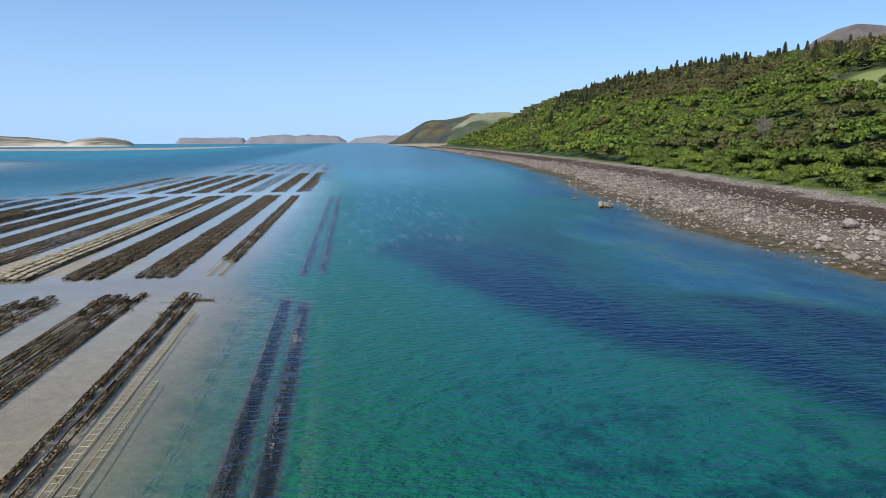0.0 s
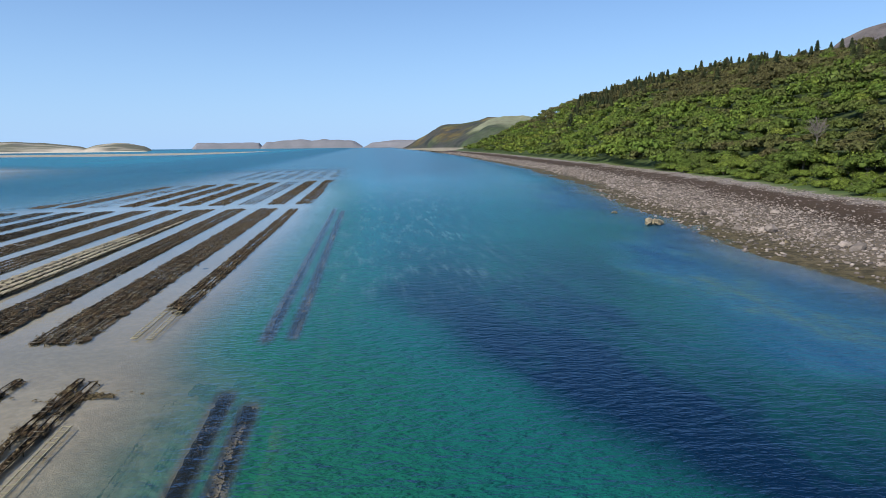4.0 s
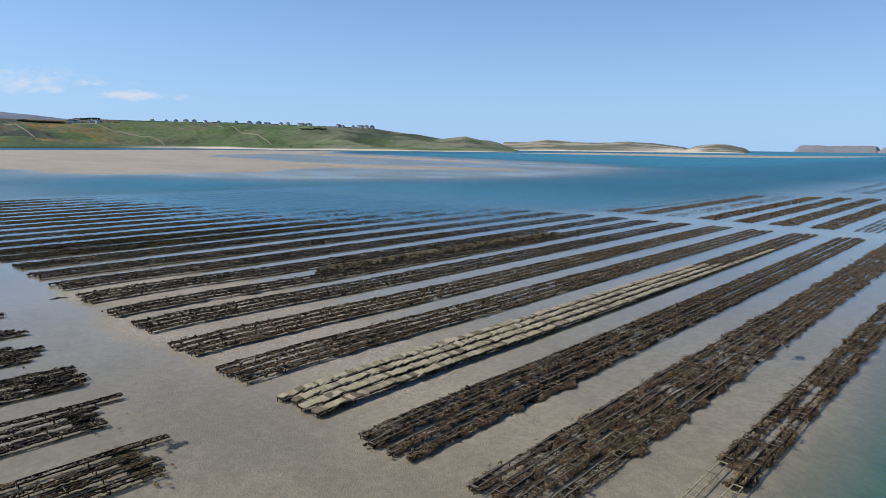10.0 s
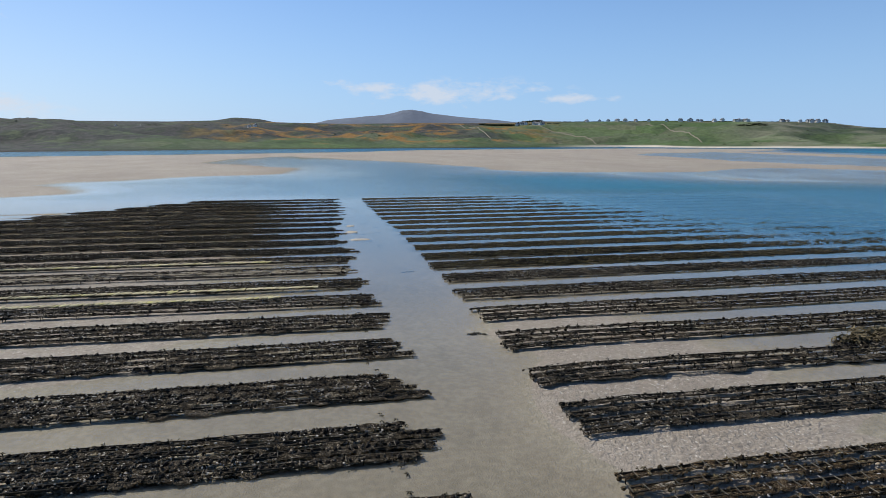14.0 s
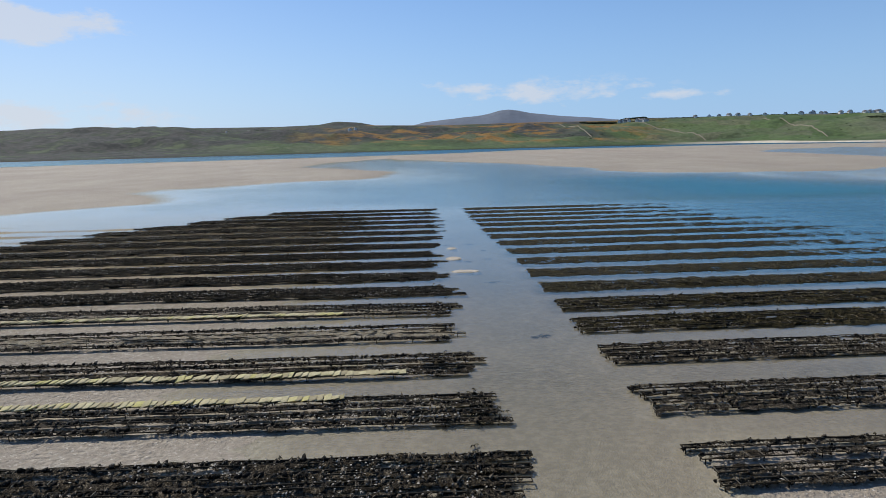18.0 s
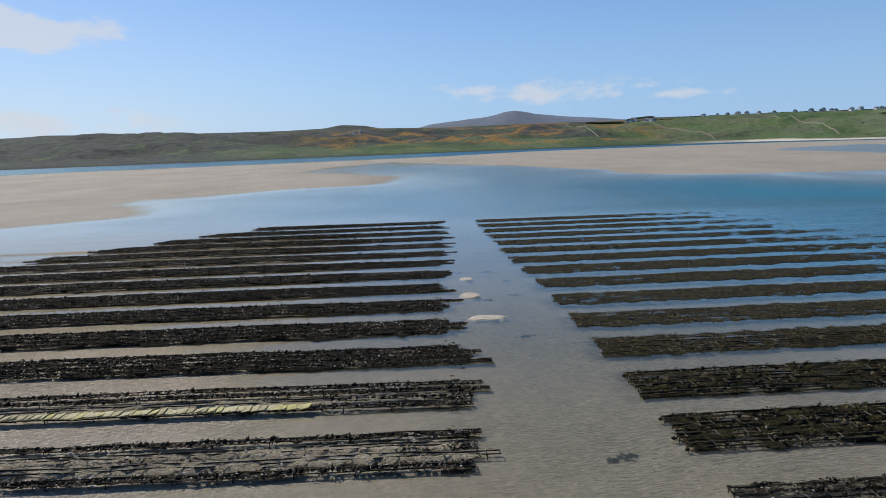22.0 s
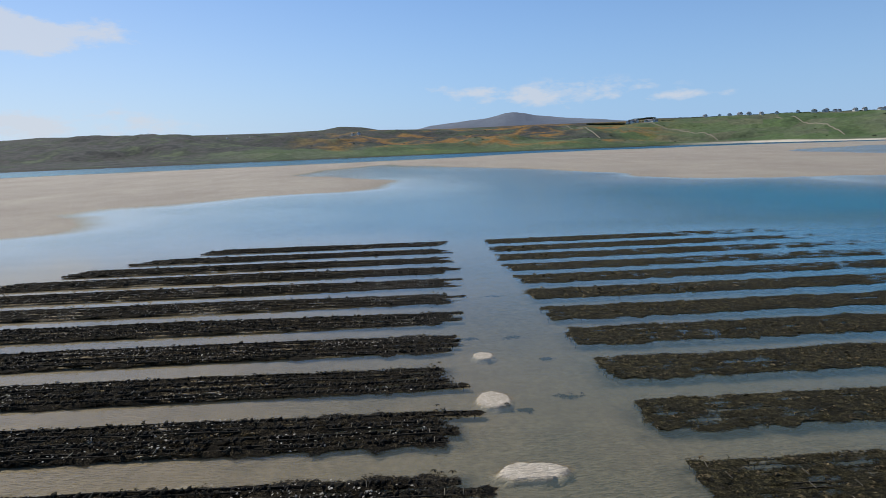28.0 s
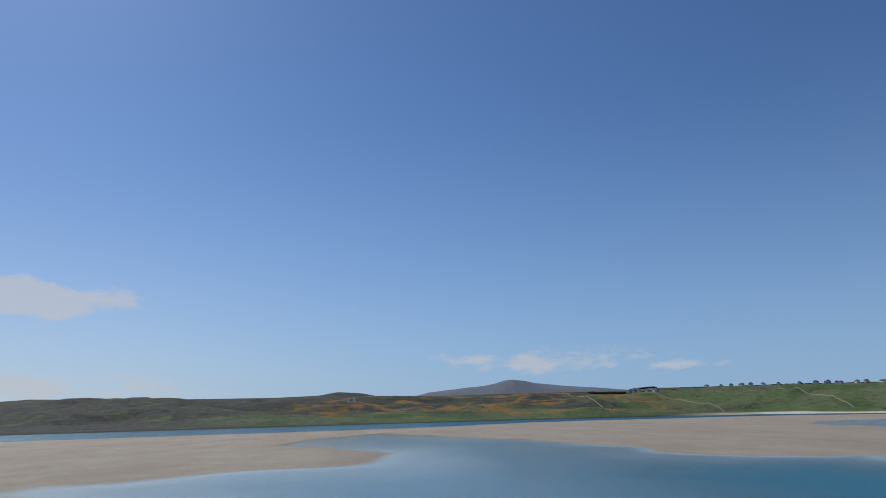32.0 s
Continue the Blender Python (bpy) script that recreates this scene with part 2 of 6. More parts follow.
def sand_material():
    m = Nodes("wet_sand")
    big = m.noise(0.05, 5, 0.6)
    mid = m.noise(0.6, 5, 0.6)
    fine = m.noise(9.0, 4, 0.6)
    col = m.ramp(big, (0.3, (0.37, 0.318, 0.242)), (0.7, (0.47, 0.408, 0.318)))
    col = m.mix(m.ramp(mid, (0.35, 0.0), (0.75, 0.5)), col, (0.25, 0.20, 0.145))
    col = m.mix(m.ramp(m.noise(2.2, 5, 0.7), (0.44, 0.38), (0.58, 0.0)), col, (0.20, 0.17, 0.125))
    wet = m.math("ADD", m.math("ADD", 0.96, m.math("MULTIPLY", m.attr("clean"), 0.32)), m.math("MULTIPLY", m.attr("dry"), 0.12))
    scale = m.t.nodes.new("ShaderNodeVectorMath")
    scale.operation = "SCALE"
    m.put(scale.inputs[0], col)
    m.put(scale.inputs[3], wet)
    col = scale.outputs[0]
    col = m.mix(m.ramp(m.noise(0.018, 6, 0.65, stretch=(0.35, 1.0, 1.0, -0.3)), (0.42, 0.0), (0.62, 0.35)), col, (0.22, 0.175, 0.135))
    col = m.mix(m.attr("silt"), col, m.mix(1.0, col, (1.0, 0.90, 0.72), "MULTIPLY"))
    shells = m.ramp(m.noise(3.5, 6, 0.8), (0.56, 0.0), (0.66, 1.0))
    dry = m.attr("dry")
    col = m.mix(m.math("MULTIPLY", shells, dry), col, (0.72, 0.65, 0.54))
    col = m.mix(m.math("MULTIPLY", m.attr("weedy"), m.ramp(m.noise(0.28, 5, 0.65), (0.48, 0.0), (0.6, 0.85))), col, (0.035, 0.04, 0.02))
    col = m.mix(m.math("MULTIPLY", m.attr("fringe"), m.ramp(m.noise(0.8, 4, 0.6), (0.38, 0.35), (0.55, 0.95))), col, (0.016, 0.020, 0.016))
    ripples = m.ramp(m.noise(3.4, 3, 0.55, stretch=(1.9, 0.6, 1.0, 0.35)), (0.36, 0.0), (0.60, 1.0))
    patchy = m.math("MULTIPLY", m.attr("rippled"), m.ramp(m.noise(0.05, 3, 0.5), (0.42, 0.15), (0.60, 1.0)))
    h = m.math("ADD", m.math("MULTIPLY", m.math("MULTIPLY", ripples, patchy), 1.6), m.math("ADD", fine, m.math("MULTIPLY", mid, 2.0)))
    lumps = m.noise(2.6, 4, 0.65)
    h = m.math("ADD", h, m.math("MULTIPLY", m.math("MULTIPLY", lumps, m.math("SUBTRACT", dry, m.attr("clean"), clamp=True)), 5.0))
    rough = m.math("SUBTRACT", 0.95, m.math("MULTIPLY", mid, 0.3))
    # ripple troughs are coloured darker than the crests
    trough = m.math("MULTIPLY", m.math("MULTIPLY", patchy, m.math("SUBTRACT", 1.0, m.attr("clean"), clamp=True)), m.math("MULTIPLY", m.math("SUBTRACT", 1.0, ripples), 0.6))
    col = m.mix(trough, col, m.mix(1.0, col, (0.50, 0.50, 0.42), "MULTIPLY"))
    return m.done(col, rough, m.bump(h, 0.9, 0.08), spec=0.2)


def water_material():
    """Sea water: sky on its surface, the bed below, and a turbid body that closes with depth."""
    m = Nodes("sea_water")
    depth = m.attr("depth")
    wind = m.attr("wind")
    # body colour: grey-green in the shallows, turquoise over sand, ink blue over the weed beds
    dark = m.attr("dark")
    body = m.ramp(m.math("DIVIDE", depth, 4.0), (0.0, (0.18, 0.175, 0.135)), (0.12, (0.125, 0.165, 0.128)), (0.25, (0.050, 0.145, 0.110)), (0.42, (0.014, 0.125, 0.070)), (0.8, (0.009, 0.112, 0.074)), (1.0, (0.007, 0.105, 0.096)))
    patch = m.noise(0.045, 7, 0.68, stretch=(1.0, 0.35, 1.0, 0.25))
    weed = m.math("MULTIPLY", dark, m.ramp(patch, (0.38, 0.5), (0.50, 1.0)), clamp=True)
    body = m.mix(m.attr("blue"), body, (0.008, 0.172, 0.242))
    body = m.mix(weed, body, (0.002, 0.015, 0.040))
    streak = m.noise(0.10, 6, 0.68, stretch=(1.0, 0.4, 1.0, 0.25))
    body = m.mix(m.math("MULTIPLY", m.attr("shelf"), 0.85), body, m.ramp(streak, (0.38, (0.006, 0.055, 0.15)), (0.54, (0.026, 0.115, 0.20)), (0.68, (0.085, 0.160, 0.12))))
    tufts = m.math("MULTIPLY", m.attr("tufts"), m.ramp(m.noise(0.22, 6, 0.7), (0.50, 0.0), (0.60, 0.85)), clamp=True)
    body = m.mix(tufts, body, (0.003, 0.03, 0.04))
    wisp = m.math("MULTIPLY", m.attr("wisps"), m.ramp(m.noise(0.5, 10, 0.8, stretch=(1.0, 0.16, 1.0, 0.16)), (0.50, 0.0), (0.70, 0.34)), clamp=True)
    body = m.mix(wisp, body, (0.30, 0.44, 0.48))
    close = m.math("SUBTRACT", 1.0, m.math("POWER", 2.718, m.math("MULTIPLY", depth, -1.15)), clamp=True)
    diffuse = m.t.nodes.new("ShaderNodeBsdfDiffuse")
    m.put(diffuse.inputs[0], body)
    clear = m.t.nodes.new("ShaderNodeBsdfTransparent")
    clear.inputs[0].default_value = (0.955, 0.97, 0.94, 1)
    under = m.t.nodes.new("ShaderNodeMixShader")
    m.put(under.inputs[0], close)
    m.t.links.new(clear.outputs[0], under.inputs[1])
    m.t.links.new(diffuse.outputs[0], under.inputs[2])
    swell = m.noise(0.85, 3, 0.55, stretch=(0.62, 1.3, 1.0, 0.22))
    chop = m.noise(2.3, 3, 0.55, stretch=(0.65, 1.3, 1.0, 0.12))
    h = m.math("ADD", m.math("MULTIPLY", swell, 1.5), m.math("MULTIPLY", chop, 0.7))
    normal = m.bump(h, m.math("MULTIPLY", wind, 1.4, clamp=True), 0.72)
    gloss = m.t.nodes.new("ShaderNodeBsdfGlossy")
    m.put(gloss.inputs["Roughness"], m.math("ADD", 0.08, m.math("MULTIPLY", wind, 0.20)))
    soft = m.bump(h, m.math("MULTIPLY", wind, 1.5, clamp=True), 0.21)
    m.t.links.new(m.bump(h, m.math("MULTIPLY", wind, 1.5, clamp=True), 0.03), gloss.inputs["Normal"])
    # blue gloss tint by wind paints in the higher, bluer sky that waves mirror
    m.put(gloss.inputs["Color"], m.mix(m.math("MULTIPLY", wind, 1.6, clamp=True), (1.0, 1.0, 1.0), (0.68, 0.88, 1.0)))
    m.t.links.new(normal, diffuse.inputs["Normal"])
    fres = m.t.nodes.new("ShaderNodeFresnel")
    fres.inputs[0].default_value = 1.333
    m.t.links.new(soft, fres.inputs["Normal"])
    top = m.t.nodes.new("ShaderNodeMixShader")
    # a ruffled surface turns much of its area towards the eye and mirrors less at low angles
    steep = m.math("MULTIPLY", fres.outputs[0], m.math("ADD", 0.34, m.math("MULTIPLY", fres.outputs[0], 2.2), clamp=True))
    mirror = m.math("MULTIPLY", steep, m.math("SUBTRACT", 1.0, m.math("MULTIPLY", wind, 0.28)), clamp=True)
    # the thinnest film breaks up over ripples and shells
    film = m.math("MULTIPLY", m.math("ADD", depth, m.math("MULTIPLY", m.math("SUBTRACT", m.noise(1.6, 5, 0.7), 0.5), 0.10)), 16.0, clamp=True)
    m.put(top.inputs[0], m.math("MULTIPLY", m.math("MULTIPLY", m.math("MINIMUM", mirror, m.math("SUBTRACT", 0.68, m.math("MULTIPLY", wind, 0.55))), m.math("ADD", m.math("ADD", 0.9, m.math("MULTIPLY", m.attr("blue"), 0.3)), m.math("MULTIPLY", depth, 0.3), clamp=True)), film))
    m.t.links.new(under.outputs[0], top.inputs[1])
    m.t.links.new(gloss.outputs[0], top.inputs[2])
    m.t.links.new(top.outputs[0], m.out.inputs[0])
    return m.mat


def plain(name, a, b, scale=3.0, rough=0.8, bump=0.3, dist=0.03, vary=0.0, spec=0.4):
    """Two tones mixed at two scales, with relief; vary: how much single pieces differ."""
    m = Nodes(name)
    n1, n2 = m.noise(scale, 5, 0.6), m.noise(scale * 7, 4, 0.6)
    col = m.mix(m.ramp(n1, (0.3, 0.0), (0.7, 1.0)), a, b)
    col = m.mix(m.math("MULTIPLY", n2, 0.5), col, tuple(v * 0.55 for v in a))
    if vary:
        k = m.math("ADD", m.math("MULTIPLY", m.math("FRACT", m.math("ADD", m.island(), m.each())), 2 * vary), 1 - vary)
        n = m.t.nodes.new("ShaderNodeVectorMath")
        n.operation = "SCALE"
        m.put(n.inputs[0], col)
        m.put(n.inputs[3], k)
        col = n.outputs[0]
    return m.done(col, rough, m.bump(m.math("ADD", n1, n2), bump, dist), spec=spec)


def weed_material(name, a, b, c):
    m = Nodes(name)
    k = m.math("FRACT", m.math("ADD", m.island(), m.each()))
    col = m.ramp(k, (0.0, a), (0.55, b), (1.0, c))
    col = m.mix(m.ramp(m.noise(0.4, 4, 0.6), (0.35, 0.0), (0.7, 0.5)), col, a)
    return m.done(col, 0.7, m.bump(m.noise(12.0, 3, 0.6), 0.5, 0.02), spec=0.08)


def mat_material(name, a, b, c):
    """A tangle of thin fronds: torn through where the cover is thin."""
    m = Nodes(name)
    tangle = m.noise(6.5, 5, 0.72, stretch=(1.25, 0.75, 1.0))
    speck = m.math("ADD", m.math("MULTIPLY", m.noise(11.0, 5, 0.75), 0.6), m.math("MULTIPLY", m.noise(2.4, 5, 0.7), 0.4))
    col = m.ramp(speck, (0.40, a), (0.52, b), (0.60, c))
    col = m.mix(m.ramp(m.noise(0.35, 4, 0.6), (0.40, 0.0), (0.68, 0.5)), col, a)
    solid = m.math("MULTIPLY", m.math("SUBTRACT", m.attr("cover"), m.ramp(tangle, (0.30, 0.0), (0.70, 1.0))), 9.0, clamp=True)
    m.put(m.bsdf.inputs["Alpha"], solid)
    return m.done(col, 0.75, m.bump(m.math("ADD", tangle, m.noise(14.0, 3, 0.6)), 1.0, 0.2), spec=0.06)


def speckled(name, a, b, c):
    """Weed and shell in fine specks."""
    m = Nodes(name)
    speck = m.math("ADD", m.noise(9.0, 5, 0.75), m.math("MULTIPLY", m.math("SUBTRACT", m.island(), 0.5), 0.14))
    col = m.ramp(speck, (0.42, a), (0.54, b), (0.66, c))
    return m.done(col, 0.8, m.bump(m.noise(14.0, 4, 0.7), 0.9, 0.05), spec=0.1)


def pale_bag(name, *tones):
    m = Nodes(name)
    k = m.math("FRACT", m.math("ADD", m.island(), m.each()))
    col = m.ramp(k, (0.0, tones[0]), (0.35, tones[1]), (0.75, tones[2]), (1.0, tones[3]))
    col = m.mix(m.ramp(m.noise(1.1, 5, 0.65), (0.54, 0.0), (0.68, 0.35)), col, (0.36, 0.34, 0.10))
    col = m.mix(m.ramp(m.noise(7.0, 5, 0.7), (0.5, 0.0), (0.7, 0.6)), col, (0.10, 0.08, 0.04))
    return m.done(col, 0.85, m.bump(m.noise(9.0, 4, 0.7), 0.9, 0.04), spec=0.2)


SAND = sand_material()
WATER = water_material()
STEEL = plain("weedy_rusted_steel", (0.022, 0.018, 0.012), (0.065, 0.052, 0.032), 3.0, 0.85, 0.5, 0.03, 0.0, 0.15)
BARE_STEEL = plain("scraped_steel", (0.46, 0.41, 0.25), (0.28, 0.245, 0.14), 3.0, 0.6, 0.4)
BAG_PALE = pale_bag("pale_mesh_bag", (0.34, 0.29, 0.17), (0.46, 0.40, 0.235), (0.55, 0.49, 0.29), (0.50, 0.45, 0.16))
BAG_TAN = pale_bag("tan_mesh_bag", (0.10, 0.082, 0.055), (0.25, 0.21, 0.14), (0.39, 0.335, 0.23), (0.30, 0.26, 0.165))
WEED_TAN = weed_material("tan_seaweed", (0.07, 0.055, 0.03), (0.15, 0.12, 0.065), (0.26, 0.21, 0.12))
RUNG = plain("grey_steel_rung", (0.24, 0.21, 0.15), (0.045, 0.038, 0.028), 4.0, 0.75, 0.4, 0.03, 0.3, 0.2)
WEED_DARK = weed_material("dark_seaweed", (0.004, 0.004, 0.003), (0.018, 0.016, 0.011), (0.085, 0.072, 0.042))
MAT_DARK = mat_material("dark_seaweed_mat", (0.016, 0.013, 0.009), (0.082, 0.067, 0.047), (0.38, 0.32, 0.23))
MAT_BLACK = mat_material("black_seaweed_mat", (0.004, 0.0035, 0.002), (0.018, 0.014, 0.008), (0.12, 0.095, 0.055))
MAT_BROWN = mat_material("brown_seaweed_mat", (0.026, 0.018, 0.011), (0.125, 0.085, 0.048), (0.34, 0.26, 0.155))
MAT_OLIVE = mat_material("olive_seaweed_mat", (0.010, 0.009, 0.005), (0.046, 0.039, 0.018), (0.17, 0.138, 0.060))
MAT_TAN = mat_material("tan_shelly_mat", (0.27, 0.225, 0.15), (0.46, 0.40, 0.29), (0.62, 0.55, 0.42))
CLUMP = speckled("weed_grown_clump", (0.006, 0.005, 0.004), (0.026, 0.020, 0.013), (0.30, 0.25, 0.18))
CLUMP_BLACK = speckled("black_weedy_clump", (0.004, 0.0035, 0.003), (0.013, 0.011, 0.007), (0.09, 0.075, 0.045))
CLUMP_BROWN = speckled("brown_weedy_clump", (0.022, 0.015, 0.009), (0.10, 0.070, 0.036), (0.30, 0.23, 0.12))
SHELL = plain("pale_oyster_shell", (0.50, 0.46, 0.39), (0.26, 0.23, 0.18), 6.0, 0.7, 0.4, 0.02, 0.35, 0.2)
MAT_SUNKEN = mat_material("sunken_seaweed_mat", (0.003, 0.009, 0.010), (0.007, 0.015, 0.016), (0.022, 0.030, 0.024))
WEED = weed_material("brown_seaweed", (0.036, 0.027, 0.015), (0.12, 0.09, 0.045), (0.25, 0.195, 0.10))


# ---- sea bed, sand banks and water ----
def shore_x(y):
    """Waterline of the eastern shore."""
    return np.interp(y, [-400, -50, 60, 106, 133, 178, 262, 425, 911, 1500], [110, 85, 71, 69, 73, 80, 94, 114, 141, 150])


BANK = ((-150, -120), (-225, -38), (-256, -17), (-284, -20), (-313, -33), (-337, -12), (-362, 6), (-372, 33), (-444, 46), (-500, 22), (-607, -20), (-720, -10), (-820, 52), (-690, 86), (-555, 148), (-466, 172), (-388, 184), (-344, 214), (-352, 248),
        (-384, 336), (-376, 358), (-334, 386), (-282, 418), (-262, 432), (-298, 446), (-371, 432), (-442, 420), (-534, 420), (-658, 446), (-800, 470), (-900, 560), (-960, 700), (-1080, 900), (-1300, 1080), (-1560, 860), (-1400, 330), (-1090, 90), (-960, -130), (-830, -370), (-500, -700), (-200, -500))

TONGUE = ((-833, 664), (-634, 616), (-523, 586), (-441, 563), (-385, 556), (-421, 590), (-481, 613), (-600, 668), (-748, 721), (-975, 771), (-1050, 760), (-940, 690))
# flats under a hand's depth of water
SHALLOW = ((-344, 200), (-307, 207), (-265, 235), (-231, 290), (-208, 356), (-215, 440), (-240, 540), (-330, 630), (-600, 740), (-760, 800), (-1100, 880), (-1200, 700), (-900, 450), (-500, 300))
STRAND = ((-1000, 1360), (-650, 1335), (-484, 1290), (-371, 1400), (-290, 1800), (-230, 2150), (-300, 2150), (-472, 1799), (-649, 1722), (-1000, 1750))


def inside(x, y, outline):
    """Signed distance to an outline, positive inside."""
    far, hit = np.full(np.shape(x), 1e9), np.zeros(np.shape(x), bool)
    for (ax, ay), (bx, by) in zip(outline, outline[1:] + outline[:1]):
        dx, dy = bx - ax, by - ay
        k = np.clip(((x - ax) * dx + (y - ay) * dy) / (dx * dx + dy * dy), 0, 1)
        far = np.minimum(far, np.hypot(x - ax - k * dx, y - ay - k * dy))
        if ay != by:
            hit ^= ((ay > y) != (by > y)) & (x < dx * (y - ay) / dy + ax)
    return np.where(hit, far, -far)


def bank(x, y):
    """Height of the sand banks west of the farm, in pools and tongues."""
    calm = 20 - 16 * smooth(240, 330, y)
    wx, wy = x + calm * fbm(x, y, 60, 3, 6), y + calm * fbm(x, y, 60, 3, 8)
    s = np.maximum(inside(wx, wy, BANK), np.maximum(inside(wx, wy, TONGUE), inside(wx, wy, STRAND)))
    pools = fbm(x * 0.5, y * 0.22, 22, 4, 9)
    return np.where(s > 0, np.clip(0.014 * s + 0.05 * smooth(300, 400, y), 0, 0.22) + 0.20 * (pools + 0.15) * smooth(5, 80, s) * smooth(150, 420, y) + 0.035 * pools, np.clip(0.030 * s, -2.4, 0) * np.maximum(0.22 + 0.78 * smooth(110, 230, y), smooth(-760, -860, x)))


# sand heaps left dry in the lane
MOUNDS = ((-157.0, 73.85, 0.82, 0.85), (-148.2, 73.5, 1.3, 1.0), (-138.9, 74.2, 0.85, 1.7))


def bed(x, y):
    x, y = np.asarray(x, float), np.asarray(y, float)
    b = -0.13 + 0.05 * fbm(x, y, 9, 4, 1) + 0.04 * fbm(x, y, 40, 2, 2)
    # scoured between the rows, heaped along them
    b = b + 0.035 * np.cos(2 * np.pi * (x + 15.3) / 8.08) * smooth(-8, -14, x) * smooth(-225, -215, x) * (1 - smooth(70, 73, y) * smooth(83, 80, y)) * smooth(210, 195, y)
    # drier ground beside the lane and among the middle rows
    b = b + 0.26 * np.exp(-(((x + 62) / 36) ** 2) - ((y - 88) / 14) ** 2)
    b = b + 0.35 * np.exp(-(((x + 96) / 36) ** 2) - ((y - 26) / 32) ** 2)
    b = b - (0.10 + 0.05 * smooth(-75, -30, x)) * np.exp(-(((y - 75.8) / 5.5) ** 2))
    # water lies over the northern and western rows
    b = b - 0.46 * smooth(95, 215, y - 0.55 * (x + 110)) * smooth(-45, -130, x) - 0.14 * smooth(-118, -150, x) * smooth(66, 90, y) - 0.12 * smooth(-112, -135, x) * (0.3 + 0.7 * smooth(42, 70, y))
    b = b - 0.16 * smooth(110, 200, y) - 0.10 * smooth(205, 215, y) - 0.12 * smooth(250, 380, y) - 0.5 * smooth(-70, -110, x) * smooth(190, 240, y)
    b = b + 0.12 * smooth(66, 52, y) * smooth(-106, -128, x) * smooth(-212, -190, x)
    for px, py, rx, ry in MOUNDS:
        b = b + (0.06 - b) * smooth(1.25, 0.95, np.hypot((x - px) / rx, (y - py) / ry) + 0.22 * fbm(x, y, 0.9, 2, 27))
    # west of the farm a channel, then the banks
    west = smooth(-225, -250, x + 1.1 * np.clip(37 - y, 0, 120))
    sand = bank(x, y)
    b = b * (1 - west) + west * sand
    b = np.where((x < -190) & (y < 60), np.maximum(b, sand), b)
    # the deep channel to the east
    east = smooth(-12, 13, x + 2.5 * fbm(x, y, 30, 2, 4) + 5.0 * smooth(66, 84, y))
    b = b - 3.2 * east
    b = b - 0.42 * smooth(-16.5, -8.5, x)
    # open sea to the north
    b = b - 3.0 * smooth(440, 600, y) * smooth(-320, -250, x)
    flats = -0.12 + 0.13 * fbm(x, y * 2.2, 40, 3, 19) + 0.022 * np.clip(inside(x, y, SHALLOW) - 14, -200, 0)
    return np.where(x < -140, np.maximum(b, flats), b)


def graded(fine, step, low, high, grow=1.07, most=160):
    """Coordinates with an even step over the given stretch that widen outwards."""
    mid = list(np.arange(fine[0], fine[1] + step / 2, step))
    for edge, sign in ((low, -1), (high, 1)):
        s, p, out = step, (mid[0] if sign < 0 else mid[-1]), []
        while (p - edge) * sign < 0:
            s = min(s * grow, most)
            p = p + sign * s
            out.append(p)
        mid = out[::-1] + mid if sign < 0 else mid + out
    return np.array(mid)


GX, GY = graded((-232, 12), 1.4, -4750, 4750, 1.065), graded((-5, 115), 1.15, -4750, 4750, 1.036)
GX = np.unique(np.concatenate([GX, np.arange(-222, -108, 0.7), np.arange(-9.5, -2, 0.35), np.arange(-158.6, -155.4, 0.22), np.arange(-150, -146.4, 0.22), np.arange(-140.4, -137.4, 0.22)]))
GY = np.unique(np.concatenate([GY, np.arange(71.8, 76.6, 0.22)]))
X, Y = np.meshgrid(GX, GY, indexing="ij")
BED = bed(X, Y)
DRY = smooth(-0.06, 0.05, BED)
RIPPLED = smooth(-88, -102, X) * smooth(-215, -190, X)
across = np.abs((X + 0.2 + 15.3 + 4.04) % 8.08 - 4.04)
FRINGE = smooth(3.2, 2.2, across) * smooth(-106, -128, X) * smooth(-222, -214, X) * (smooth(80.5, 82, Y) * smooth(201, 198, Y) + 0.8 * smooth(72, 71, Y) * smooth(58, 66, Y))
CLEAN = 0.4 * smooth(-42, -22, X) * smooth(90, 66, Y)
for px, py, rx, ry in MOUNDS:
    CLEAN = np.maximum(CLEAN, 1.2 * smooth(1.3, 1.0, np.hypot((X - px) / rx, (Y - py) / ry)))
SILT = smooth(-108, -150, X) * smooth(-225, -205, X) * np.clip(1 - CLEAN, 0, 1)
WEEDY = 0.75 * smooth(-12.5, -10, X) * smooth(30, 10, X)
tagged(new("ground_sea_bed", sheet("ground_sea_bed", X, Y, BED, SAND, [("dry", DRY), ("weedy", WEEDY), ("silt", SILT), ("rippled", RIPPLED), ("fringe", FRINGE), ("clean", CLEAN)])), "pale rippled tidal sand, dry on banks and drowned elsewhere", "ground", kind="structure")
d_shore = X - shore_x(Y) + 5 * fbm(X, Y, 22, 4, 15)
DEPTH = np.clip(-np.maximum(BED, np.interp(d_shore, [-60, -25, -17, -13, -10, 0, 20], [-4, -1.9, -1.0, -0.3, 0.02, 0.1, 1])), 0, 6)
OPEN = DEPTH.copy()
